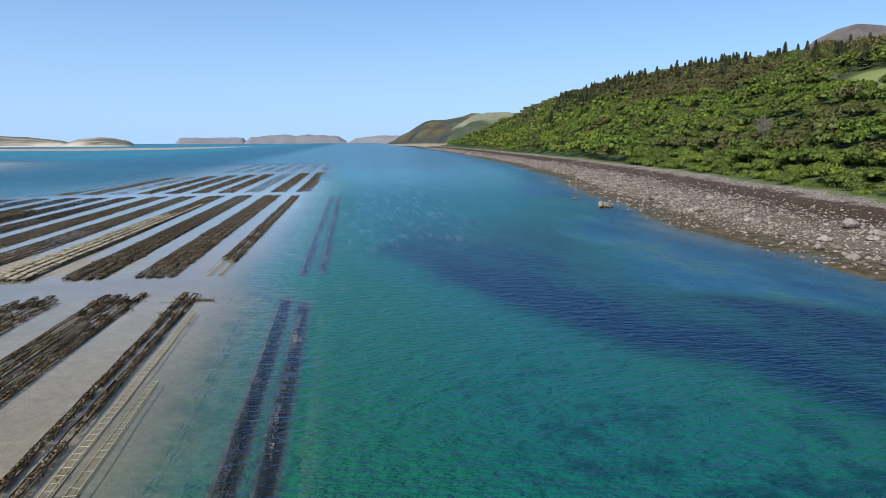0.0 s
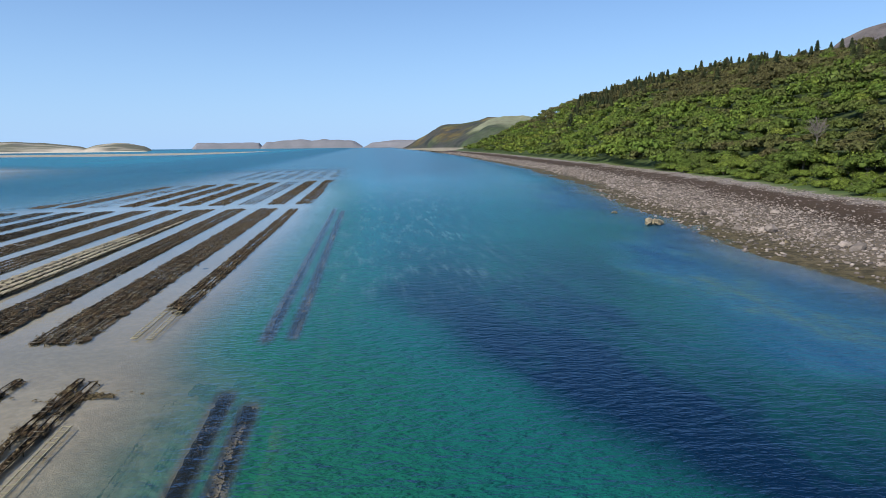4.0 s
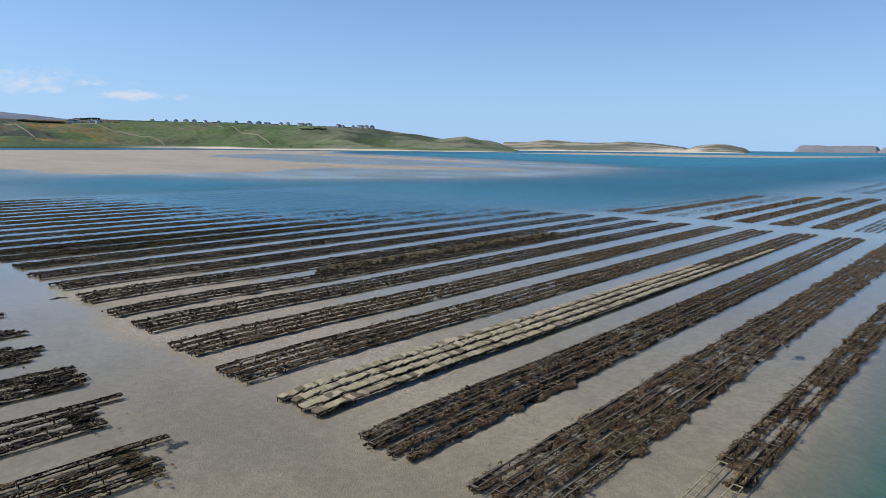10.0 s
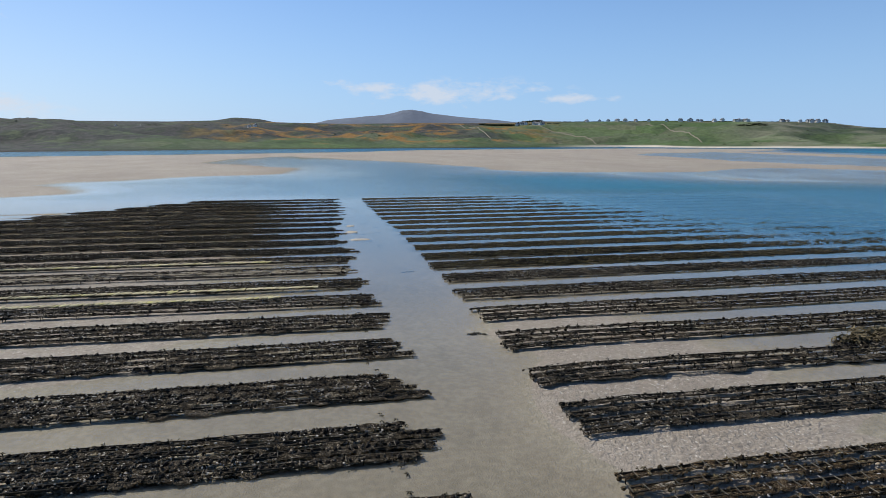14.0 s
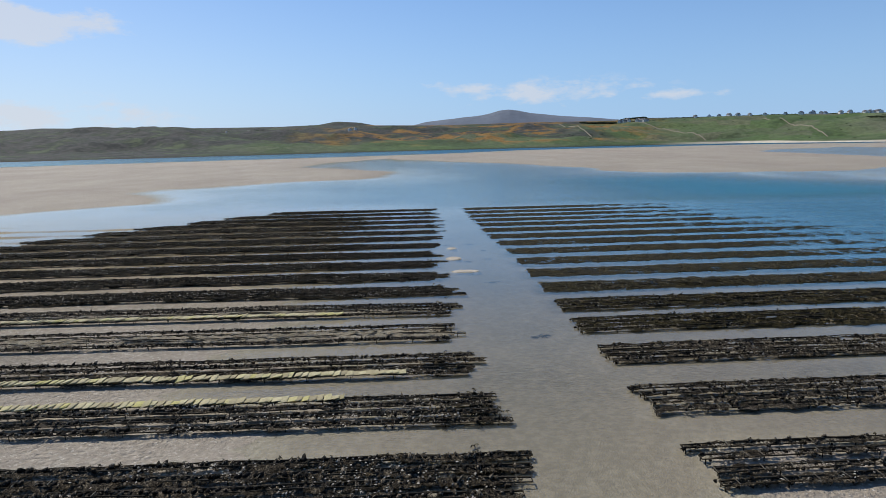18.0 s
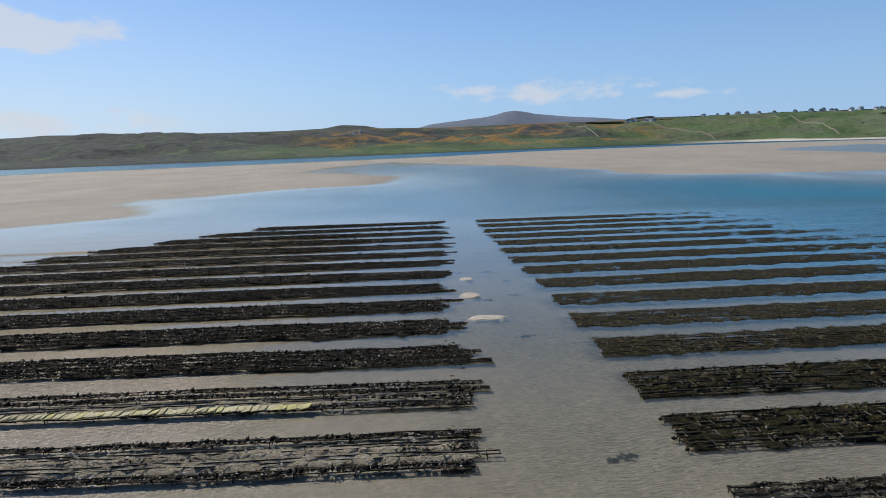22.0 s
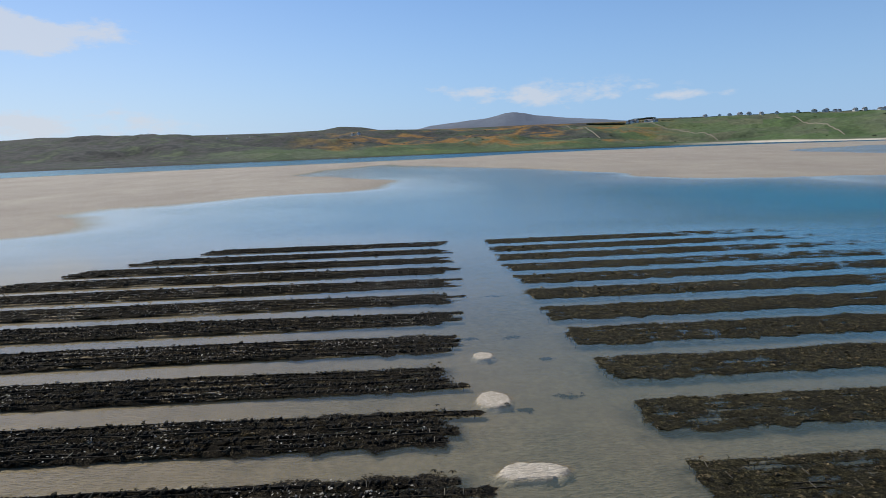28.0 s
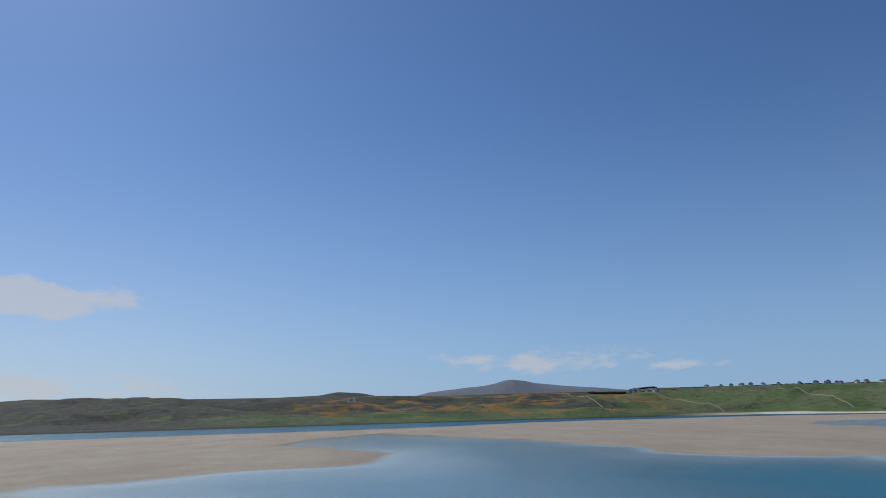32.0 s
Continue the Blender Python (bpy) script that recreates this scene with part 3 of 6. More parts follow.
# weed on the sunken rows comes up close to the surface
SUNK = np.zeros_like(X)
for sx, sa, sb in ((-6.2, -45, 68), (-4.35, -45, 66), (-5.8, 76.5, 197), (-3.6, 77, 190)):
    over = np.exp(-(((X - sx - 0.02 * np.clip(52 - Y, -20, 100) * (sa < 0)) / 0.72) ** 4)) * smooth(sa, sa + 2.5, Y) * smooth(sb, sb - 2.5, Y)
    DEPTH, SUNK = DEPTH * (1 - 0.92 * over), np.maximum(SUNK, over)
band_w, band_e = np.interp(Y, [0, 31, 41, 48, 57, 63, 73, 84, 115, 172, 300, 500], [34, 26, 24.5, 22, 18.5, 15, 9.5, 8, 7.5, 6, 8, 14]), np.interp(Y, [0, 45, 53, 62, 72, 84, 122, 218, 400], [62, 50, 45, 39, 37, 39, 43, 52, 80])
drift = 8 * fbm(X, Y, 20, 4, 16)
DARK = smooth(-4, 4, X - band_w + drift) * smooth(7, -5, X - band_e + 1.5 * drift) * (1 - 0.8 * smooth(66, 150, Y)) + 0.32 * smooth(-60, -110, X) * smooth(110, 170, Y) * smooth(420, 300, Y) * smooth(-235, -215, X) + 0.45 * smooth(260, 480, Y) * smooth(-280, -150, X) + 0.6 * smooth(-900, -1000, X)
SHELF = smooth(-4, 9, X - band_e + 1.5 * drift) * smooth(330, 240, Y)
TUFTS = 0.8 * smooth(2, 14, X) * smooth(-2, -12, d_shore) * smooth(70, 20, Y) + 0.12 * smooth(-40, -14, d_shore)
WISPS = smooth(-14, -4, X) * smooth(24, 6, X - 0.06 * Y) * smooth(75, 110, Y) * smooth(420, 250, Y) + 0.25 * smooth(10, 20, X) * smooth(130, 220, Y)
BLUE = smooth(-212, -250, X) * (0.75 + 0.2 * smooth(60, 160, Y)) + 0.8 * smooth(-70, -115, X) * smooth(86, 135, Y) * smooth(-235, -215, X) + 0.8 * smooth(230, 400, Y) + 0.5 * smooth(62, 150, Y - 0.9 * X) * smooth(-9, 4, X) * (1 - SHELF)
WIND = 0.02 + 0.20 * smooth(0.2, 0.8, OPEN) + 0.22 * smooth(200, 320, Y) + 0.3 * smooth(-60, -110, X) * smooth(110, 160, Y) * smooth(-240, -215, X) + 0.25 * smooth(-30, -16, d_shore) + 0.5 * smooth(-13, 0, X) * smooth(330, 150, Y) * smooth(0.3, 1.0, OPEN) + (0.16 + 0.42 * smooth(70, 150, Y)) * smooth(-212, -240, X) * smooth(0.02, 0.2, DEPTH)
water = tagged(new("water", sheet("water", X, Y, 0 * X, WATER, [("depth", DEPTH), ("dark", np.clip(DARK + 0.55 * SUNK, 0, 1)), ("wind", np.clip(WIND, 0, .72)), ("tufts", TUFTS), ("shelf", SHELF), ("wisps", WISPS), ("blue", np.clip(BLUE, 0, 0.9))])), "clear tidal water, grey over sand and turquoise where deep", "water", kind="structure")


# ---- oyster trestles ----
PITCH, FIRST = 8.08, -15.3
LINES = (-1.80, -0.62, 0.62, 1.80)
S0, N1 = -58.0, 199.5
# where the rows end beside the lane, and how far they stand off an even spacing
NORTH_END = ((0, 80.0), (2, 79.8), (4, 79.9), (6, 80.5), (8, 81.0), (12, 81.6), (17, 81.9), (19, 81.0), (25, 80.5))
SOUTH_END = ((0, 69.4), (2, 69.9), (3, 72.0), (5, 72.2), (8, 72.4), (10, 73.4), (11, 71.5), (14, 72.5), (15, 71.7), (18, 71.9), (20, 73.2), (25, 74.0))
NORTH_OFF = {6: -0.35, 8: 0.45, 9: 0.2, 10: -0.15, 11: -0.85, 12: -0.8, 13: 0.0, 14: -0.15, 15: -0.2, 16: -0.25, 17: -0.3, 18: -0.3, 19: -0.1, 20: -0.2, 21: -0.2}
TOP = 0.30                                   # height of the trestles over the sand
BAG_V = np.array([(x * a, y * b, z) for z, a, b in ((-.5, .9, .9), (0.1, 1, 1), (.5, .86, .88)) for x, y in ((-.5, -.5), (.5, -.5), (.5, .5), (-.5, .5))])
BAG_F = np.array([(3, 2, 1, 0), (8, 9, 10, 11)] + [(k + i, k + (i + 1) % 4, k + 4 + (i + 1) % 4, k + 4 + i) for k in (0, 4) for i in range(4)])
PALE_MESH = np_mesh("oyster_bag", BAG_V, BAG_F, BAG_PALE)
TAN_MESH = np_mesh("oyster_bag", BAG_V, BAG_F, BAG_TAN)
RUNG_MESH = np_mesh("rung", BOX_V, BOX_F, RUNG)
SCRAPED_RUNG = np_mesh("rung", BOX_V, BOX_F, BARE_STEEL)
# a knobbly clump of oysters and weed
_bm = bmesh.new()
bmesh.ops.create_icosphere(_bm, subdivisions=1, radius=0.5)
LUMP_V = np.array([v.co[:] for v in _bm.verts]) * np.array([1, .72, 1.2, .8, 1.15, .7, 1.1, .85, 1.2, .75, 1.0, .9])[:, None]
LUMP_F = np.array([[v.index for v in f.verts] for f in _bm.faces])
_bm.free()
SHELL_V = np.array([(.5, .06, 0), (-.5, -.04, .05), (.05, .5, -.05), (-.06, -.5, .02), (.08, -.05, .5)])
SHELL_F = np.array([(0, 2, 4), (2, 1, 4), (1, 3, 4), (3, 0, 4)])
# a tuft of weed: five drooping leaves round one root
FROND_V = np.concatenate([np.array([(0, 0, .12), (.20 * r, -.11, .10), (.52 * r, .03, -.10), (.24 * r, .12, .07)]) @ np.array([(math.cos(a), math.sin(a), 0), (-math.sin(a), math.cos(a), 0), (0, 0, 1)])
                          for a, r in ((0.1, 1.0), (1.5, 0.8), (2.6, 1.1), (3.9, 0.9), (5.2, 1.05))])
FROND_F = np.concatenate([np.array([(0, 1, 2), (0, 2, 3)]) + 4 * k for k in range(5)])


def rails(x, y0, y1, thick, lumpy=0.0):
    """The two long rails of a line, closed at both ends into one welded frame; lumpy: how much weed swells them."""
    n = max(3, int((y1 - y0) / (2.2 if lumpy else 3.5))) + 1
    y = np.linspace(y0, y1, n)
    z = bed(np.full(n, x), y) + TOP + rng.normal(0, .012 + .03 * lumpy, n)
    px = np.concatenate([x - 0.22 + rng.normal(0, .02 + .03 * lumpy, n), x + 0.22 + rng.normal(0, .02 + .03 * lumpy, n)])
    py, pz = np.concatenate([y, y[::-1]]), np.concatenate([z, z[::-1]])
    w = thick * (1 + lumpy * rng.uniform(-.6, .9, 2 * n))
    out = np.concatenate([np.full(n, -1.0), np.full(n, 1.0)]) * w / 2
    ends = np.zeros(2 * n)
    ends[[0, -1]], ends[[n - 1, n]] = -thick / 2, thick / 2
    ring = np.stack([np.stack([px + s * out, py + s * ends, pz + h * w * 0.62], 1) for s, h in ((1, -1), (1, 1), (-1, 1), (-1, -1))], 1)
    i = np.arange(2 * n)
    k = (i + 1) % (2 * n)
    f = np.concatenate([np.stack([4 * i + c, 4 * k + c, 4 * k + (c + 1) % 4, 4 * i + (c + 1) % 4], 1) for c in range(4)])
    return ring.reshape(-1, 3), f


def rung_frames(x, ya, yb, thick=0.035, step=0.75, share=0.75):
    y = np.arange(ya, yb, step)
    y = y[rng.random(len(y)) < share]
    n = len(y)
    pos = np.stack([np.full(n, x), y + rng.normal(0, .03, n), bed(np.full(n, x), y) + TOP + 0.06], 1)
    return frames(pos, rng.normal(0, .07, n), (0.60, thick, thick), 0.0, rng.normal(0, .04, n))


def leg_frames(x, y0, y1, step):
    y = np.arange(y0 + 0.1, y1, step)
    out = []
    for dx in (-0.22, 0.22):
        n = len(y)
        pos = np.stack([np.full(n, x + dx), y + rng.normal(0, .05, n), bed(np.full(n, x), y) + TOP / 2 - 0.06], 1)
        out.append(frames(pos, 0.0, (0.045, 0.045, TOP + 0.08), rng.normal(0, .06, n), rng.normal(0, .06, n)))
    return np.concatenate(out)


def bag_frames(x, y0, y1, wild=1.0, lift=0.09, tip=0.0, step=0.56):
    y = np.arange(y0 + 0.3, y1 - 0.2, step)
    n = len(y)
    pos = np.stack([x + rng.normal(0, .05 * wild, n), y + rng.normal(0, .05, n), bed(np.full(n, x), y) + TOP + lift + rng.normal(0, .02 * wild, n)], 1)
    return frames(pos, rng.normal(0, .10 * wild, n), np.stack([rng.uniform(.62, .9, n), rng.uniform(.40, .54, n), rng.uniform(.08, .17, n)], 1), rng.normal(0.10, .09 * wild, n) + tip * rng.uniform(0.55, 1.15, n), rng.normal(0, .09 * wild, n))


def lump_frames(x, y0, y1, step, fill):
    """Clumps along both rails of a line, thick in some stretches and thin in others."""
    out = []
    for side in (-0.22, 0.22):
        y = np.arange(y0, y1, step) + rng.uniform(-.4, .4, int(math.ceil((y1 - y0) / step - 1e-9)))
        y = y[rng.random(len(y)) < fill + 0.35 * fbm(y, np.full_like(y, x + side), 5.0, 2, 17)]
        n = len(y)
        s = rng.uniform(.18, .36, n)
        pos = np.stack([x + side + rng.normal(0, .06, n), y, bed(np.full(n, x), y) + TOP + rng.uniform(-.10, .05, n)], 1)
        out.append(frames(pos, rng.uniform(0, 6.28, n), np.stack([s, s * rng.uniform(.7, 1.2, n), s * rng.uniform(.6, 1.0, n)], 1), rng.normal(0, .4, n), rng.normal(0, .4, n)))
    return np.concatenate(out)


def heap_frames(x, y0, y1, wide=1.0, tall=1.0):
    """Weed-grown bags along a line, one beside the other, some of them gone."""
    y = np.arange(y0 + 0.2, y1 - 0.1, 0.36)
    y = y[rng.random(len(y)) < 0.82 + 0.5 * fbm(y, np.full_like(y, x * 2.7), 6.0, 2, 19)]
    n = len(y)
    pos = np.stack([x + rng.normal(0, .07, n), y + rng.normal(0, .06, n), bed(np.full(n, x), y) + TOP + rng.uniform(-.06, .05, n)], 1)
    return frames(pos, rng.normal(0, .3, n), np.stack([wide * rng.uniform(.4, .72, n), rng.uniform(.14, .30, n), tall * rng.uniform(.2, .40, n)], 1), rng.normal(0, .3, n), rng.normal(0, .25, n))


def frond_frames(x, y0, y1, per_m, spread, size, height=TOP, hang=0.5):
    """Seaweed along a line: fronds lying over the trestles and hanging from their rails."""
    n = int((y1 - y0) * per_m)
    y = rng.uniform(y0, y1, n)
    thick = 0.5 + 0.5 * fbm(y, np.full_like(y, x * 1.7), 4.0, 2, 13) + 0.45 * vnoise(y * 1.4, np.full_like(y, x * 2.3))
    y = y[rng.random(n) < 0.25 + 0.9 * thick]
    n = len(y)
    off = rng.normal(0, spread, n)
    dx = np.where(rng.random(n) < 0.8, np.where(rng.random(n) < 0.5, -0.22, 0.22), 0.0) + off
    ground = bed(np.full(n, x), y)
    up = ground + height > -0.15
    y, off, dx, ground, n = y[up], off[up], dx[up], ground[up], int(up.sum())
    z = np.maximum(ground + height + rng.uniform(-0.10, 0.10, n) - 0.9 * hang * np.abs(off), np.minimum(ground + 0.05, 0.03))
    z = np.where((z < 0.02) & (ground + height > -0.35), 0.02 + rng.uniform(0, .03, n), z)
    s = rng.uniform(.6, 1.4, n) * size
    return frames(np.stack([x + dx, y, z], 1), rng.uniform(0, 6.28, n), np.stack([s * rng.uniform(.7, 1.3, n), s, s], 1), rng.normal(0, .55, n), rng.normal(0, .55, n))


COVER = {"thick": (1.08, 1.0, 0.48), "dark": (1.0, 0.74, -0.75), "coat": (1.06, 0.92, 0.2), "lined": (1.02, 0.86, -0.42), "shelly": (0.85, 0.7, 0.5), "weed": (1.05, 0.76, 0.52), "matted": (1.04, 0.92, 0.18), "float": (1.1, 0.96, 0.74), "pale": (0.8, 0.4, -0.05), "bushy": (1.1, 1.0, 0.85), "bare": (0.62, 0.22, 0.08), "scraped": (0.12, 0.0, -0.1)}
ACROSS = np.array((-0.44, -0.27, -0.15, 0.15, 0.27, 0.44))


def weed_mat(lines, step, sunken=False, north=False):
    """The draggled mat of weed over one row: draped on the rails, sagging between them, torn open in places.
    lines: (x, runs) of each line, runs as (style, y from, y to)."""
    y0, y1 = min(r[0][1] for _, r in lines), max(r[-1][2] for _, r in lines)
    y = np.linspace(y0, y1, int((y1 - y0) / step) + 2)
    px, cover, lift = [], [], []
    for n, (lx, runs) in enumerate(lines):
        cols = ACROSS * (0.72 if not north and lx > -50 else 1.0)
        if n == 0 or lx - lines[n - 1][0] > 2:
            cols = np.concatenate([[-1.1, -0.75] if lx < -108 else [-0.75], cols])
        if n == len(lines) - 1 or lines[n + 1][0] - lx > 2:
            cols = np.concatenate([cols, [0.75, 1.1] if lx < -108 else [0.75]])
        for o in cols:
            zone = 0 if 0.16 < abs(o) < 0.3 else 1 if abs(o) < 0.16 else 2
            c = np.zeros_like(y) - 0.3
            for kind, a, b in runs:
                c = np.where((y >= a) & (y <= b), COVER["matted" if not north and kind == "dark" and -92 < lx < -50 else "lined" if north and kind == "dark" and -99.5 < lx < -43 else "coat" if north and kind == "dark" else "float" if kind == "weed" and lx < -108 else kind][zone] - 0.45 * (abs(o) > 0.6) - 0.35 * (abs(o) > 1.0), c)
            px.append(lx + o)
            cover.append(c)
            lift.append((0.03, -0.07, -0.17, -0.24)[zone if abs(o) < 0.6 else 3])
    px = np.array(px)[:, None] + rng.normal(0, .045, (len(px), len(y)))
    wide = np.abs(np.array(px).mean(1) - np.array(px).mean()) > 2.2
    px = px + wide[:, None] * 0.55 * fbm(np.sign(px - px.mean()), np.broadcast_to(y, px.shape), 1.2, 4, 24)
    py = y[None, :] + rng.normal(0, .3 * step, px.shape)
    cover = np.array(cover) + 0.75 * fbm(px, py, 1.0, 2, 21) + 0.30 * fbm(px * 0.5, py, 9.0, 2, 22)
    if north and px.mean() < -90:                # torn apart where the water lies deeper
        cover = cover - 0.62 * smooth(95, 165, py) * smooth(-90, -115, px)
    ground = bed(px, py)
    z = ground + TOP + np.array(lift)[:, None] + rng.normal(0, .035, px.shape) + 0.05 * fbm(px, py, 0.9, 1, 23)
    z = np.maximum(z, ground + 0.03)
    # long weed floats up to the surface where the water is not too deep
    floats = (z < 0.02) & (ground + TOP > -0.5)
    z = np.where(floats, 0.02 + rng.uniform(0, .05, z.shape), z)
    if not sunken:
        cover = cover - 0.8 * smooth(-0.3, -0.7, ground + TOP) - 0.25 * (z < -0.02)
    r, c = px.shape
    idx = np.arange(r * c).reshape(r, c)
    f = np.stack([idx[:-1, :-1], idx[:-1, 1:], idx[1:, 1:], idx[1:, :-1]], -1)[:, :, ::-1]
    gap = np.diff(np.array([p.mean() for p in px])) < 1.0
    keep = gap[:, None] & (np.maximum.reduce([cover[:-1, :-1], cover[:-1, 1:], cover[1:, 1:], cover[1:, :-1]]) > 0.12)
    f = f[keep]
    used, inv = np.unique(f, return_inverse=True)
    return np.stack([px, py, z], -1).reshape(-1, 3)[used], inv.reshape(-1, 4), cover.ravel()[used]


def scatter(name, base_v, base_f, mats, mat, origin, parent, label=""):
    if len(mats):
        v, f = stamp(base_v, base_f, mats)
        return part(name, np_mesh(name, v - origin, f, mat), parent, label, "stuff")


def singles(name, me, mats, origin, parent):
    """Pieces that can be told apart, each an object on one shared mesh."""
    for m in mats:
        ob = new(name, me)
        ob.parent = parent
        w = Matrix([(*r,) for r in m] + [(0, 0, 0, 1)])
        ob.matrix_basis = Matrix.Translation(-Vector(origin)) @ w


LABELS = {"thick": "row of oyster trestles under a thick black coat of weed",
          "dark": "row of weed-blackened steel oyster trestles standing in shallow water",
          "weed": "row of oyster trestles smothered in brown seaweed",
          "pale": "row of trestles laden with pale green-stained oyster bags",
          "bare": "row of bare oyster trestles with sand showing between",
          "scraped": "row of half-empty trestles, some scraped to bare metal"}


def row(x, y0, y1, style, north, lines=LINES, plan=None, detail=2, brown=False, slant=0.0, shelly=False):
    """One long row of trestles. north: it starts at y0 beside the lane; else it ends there at y1. plan: per line, (style, y from, y to) runs."""
    thing = tagged(new("oyster_trestle_row"), LABELS[style], "oyster trestles", "rows of oyster trestles")
    origin = np.array((x, (y0 + y1) / 2, 0.0))
    thing.location = origin
    laid = []
    for n, dx in enumerate(lines):
        lx = x + dx + rng.normal(0, .05)
        a, b = y0 + (rng.uniform(-.2, .35) if north else rng.uniform(-.8, 1.0)), y1 - (rng.uniform(-1, 1) if north else rng.uniform(-1.2, 1.8))
        a = a - slant * dx
        runs = (plan or {}).get(n, [(style, a, b)])
        a, b = max(a, runs[0][1]), min(b, runs[-1][2])
        if b - a < 4:
            continue
        first = runs[0][0]
        laid.append((lx, [(kind, max(a, ra), min(b, rb)) for kind, ra, rb in runs if min(b, rb) > max(a, ra)]))
        end = min(b, runs[0][2]) if first == "scraped" and len(runs) > 1 else b
        if end < b:
            v, f = rails(lx, end + 0.1, b, 0.05, 0.5)
            part("trestle_line", np_mesh("trestle_line", v - origin, f, STEEL), thing)
        v, f = rails(lx, a, end, 0.045, 0.0 if first == "scraped" else 0.5 * (detail > 1))
        line = part("trestle_line", np_mesh("trestle_line", v - origin, f, BARE_STEEL if first == "scraped" else RUNG if north and x > -34 else STEEL), thing, "scraped pale steel rails" if first == "scraped" else "")
        near = (a, a + 9) if north else (b - 9, b)
        near_bags = (a, a + 26) if north else (b - 26, b)
        if detail > 1:
            rest = (near[1], b) if north else (a, near[0])
            share = 0.95 if first == "scraped" else 0.8 if north and x > -34 else 0.25 if style == "weed" or not north else 0.85 if x > -62 else 0.4
            singles("rung", SCRAPED_RUNG if first == "scraped" else RUNG_MESH, rung_frames(lx, *near, share=share), origin, line)
            pale_rest = first == "scraped" and len(runs) == 1
            scatter("rung", BOX_V, BOX_F[[1, 2, 4]], rung_frames(lx, *rest, share=share if pale_rest else 0.5 * share), BARE_STEEL if pale_rest else RUNG, origin, line)
            if first != "scraped":
                scatter("leg", BOX_V, BOX_F[2:], leg_frames(lx, a, b, 3.0), STEEL, origin, line)
        elif detail:
            scatter("rung", BOX_V, BOX_F[[1, 2, 4]], rung_frames(lx, a, b, 0.06, 1.5), RUNG, origin, line)
        for kind, ra, rb in runs:
            ra, rb = max(a, ra), min(b, rb)
            if rb - ra < 2:
                continue
            if kind in ("dark", "thick"):
                if detail > 1:
                    clumps = lump_frames(lx, ra, rb, 0.6, 0.6) if north else heap_frames(lx, ra, rb, 0.62 if x > -50 else 1.0, 0.62 if x > -50 else 1.0)
                    scatter("oyster_clump", LUMP_V, LUMP_F, clumps, CLUMP_BROWN if brown else CLUMP_BLACK if kind == "thick" else CLUMP, origin, line)
                scatter("seaweed", FROND_V, FROND_F, frond_frames(lx, ra, rb, 5 if detail > 1 else 1.6, 0.09, 0.5 if detail < 2 else 0.30 if north or x < -50 else 0.19, TOP + 0.05, 0.55), WEED if brown else WEED_DARK, origin, line)
            elif kind == "weed":
                scatter("seaweed", FROND_V, FROND_F, frond_frames(lx, ra, rb, 5 if detail > 1 else 1.6, 0.27, 0.34 if detail > 1 else 0.7, TOP + 0.05, 0.3), WEED, origin, line)
            elif kind == "pale":
                bags = bag_frames(lx, ra, rb, 0.9 if north and n < 2 else 0.6, 0.12, 0.16 if north and n < 2 else 0.06, 0.36 if north else 0.44)
                bags[:, :, 0] *= 0.95
                bags[:, :, 1] *= 1.2
                bags[:, :, 2] *= 0.75
                close = (bags[:, 1, 3] > near_bags[0]) & (bags[:, 1, 3] < near_bags[1])
                singles("oyster_bag", TAN_MESH if north else PALE_MESH, bags[close], origin, line)
                scatter("oyster_bag", BAG_V, BAG_F, bags[~close], BAG_TAN if north else BAG_PALE, origin, line, "pale sun-bleached oyster bags with green algae")
            elif kind == "bushy":
                scatter("seaweed", FROND_V, FROND_F, frond_frames(lx, ra, rb, 16, 0.34, 0.75, TOP + 0.22, 0.2), WEED_TAN, origin, line, "bushy tan seaweed heaped on the trestle")
            elif kind == "bare":
                scatter("seaweed", FROND_V, FROND_F, frond_frames(lx, ra, rb, 4, 0.12, 0.26, TOP, 0.6), WEED_DARK, origin, line)
    tan = [one for one in laid if one[1][0][0] == "shelly"]
    for some, mat in (([one for one in laid if one not in tan], MAT_BROWN if brown else MAT_OLIVE if style == "weed" or (north and x < -108) else MAT_BLACK if style == "thick" else MAT_DARK), (tan, MAT_TAN)):
        if some:
            v, f, c = weed_mat(some, 0.42 if detail > 1 else 0.9, False, north)
            part("seaweed", np_mesh("seaweed", v - origin, f, mat, True, [("cover", c)]), thing, "tan crust of weed and shell" if mat is MAT_TAN else "draggled mat of wet seaweed", "stuff")
    if shelly:
        n = int((y1 - y0) * (24 if north else 46))
        px, py = x + rng.uniform(-2.3, 2.3, n), rng.uniform(y0 + 1, y1 - 2, n)
        keep = rng.random(n) < (0.26 if style == "thick" else 0.38) + 1.1 * fbm(px * 1.6, py, 3.5, 2, 26)
        px, py = px[keep], py[keep]
        n, sz = len(px), rng.uniform(.06, .17, len(px))
        pz = bed(px, py) + TOP * rng.uniform(0.6, 1.55, n)
        scatter("oyster_shell", SHELL_V, SHELL_F, frames(np.stack([px, py, pz], 1), rng.uniform(0, 6.28, n), np.stack([sz, sz * rng.uniform(.6, 1.3, n), sz * 0.45], 1), rng.normal(0, .3, n), rng.normal(0, .3, n)), SHELL, origin, thing, "pale oyster shells caught among the weed")
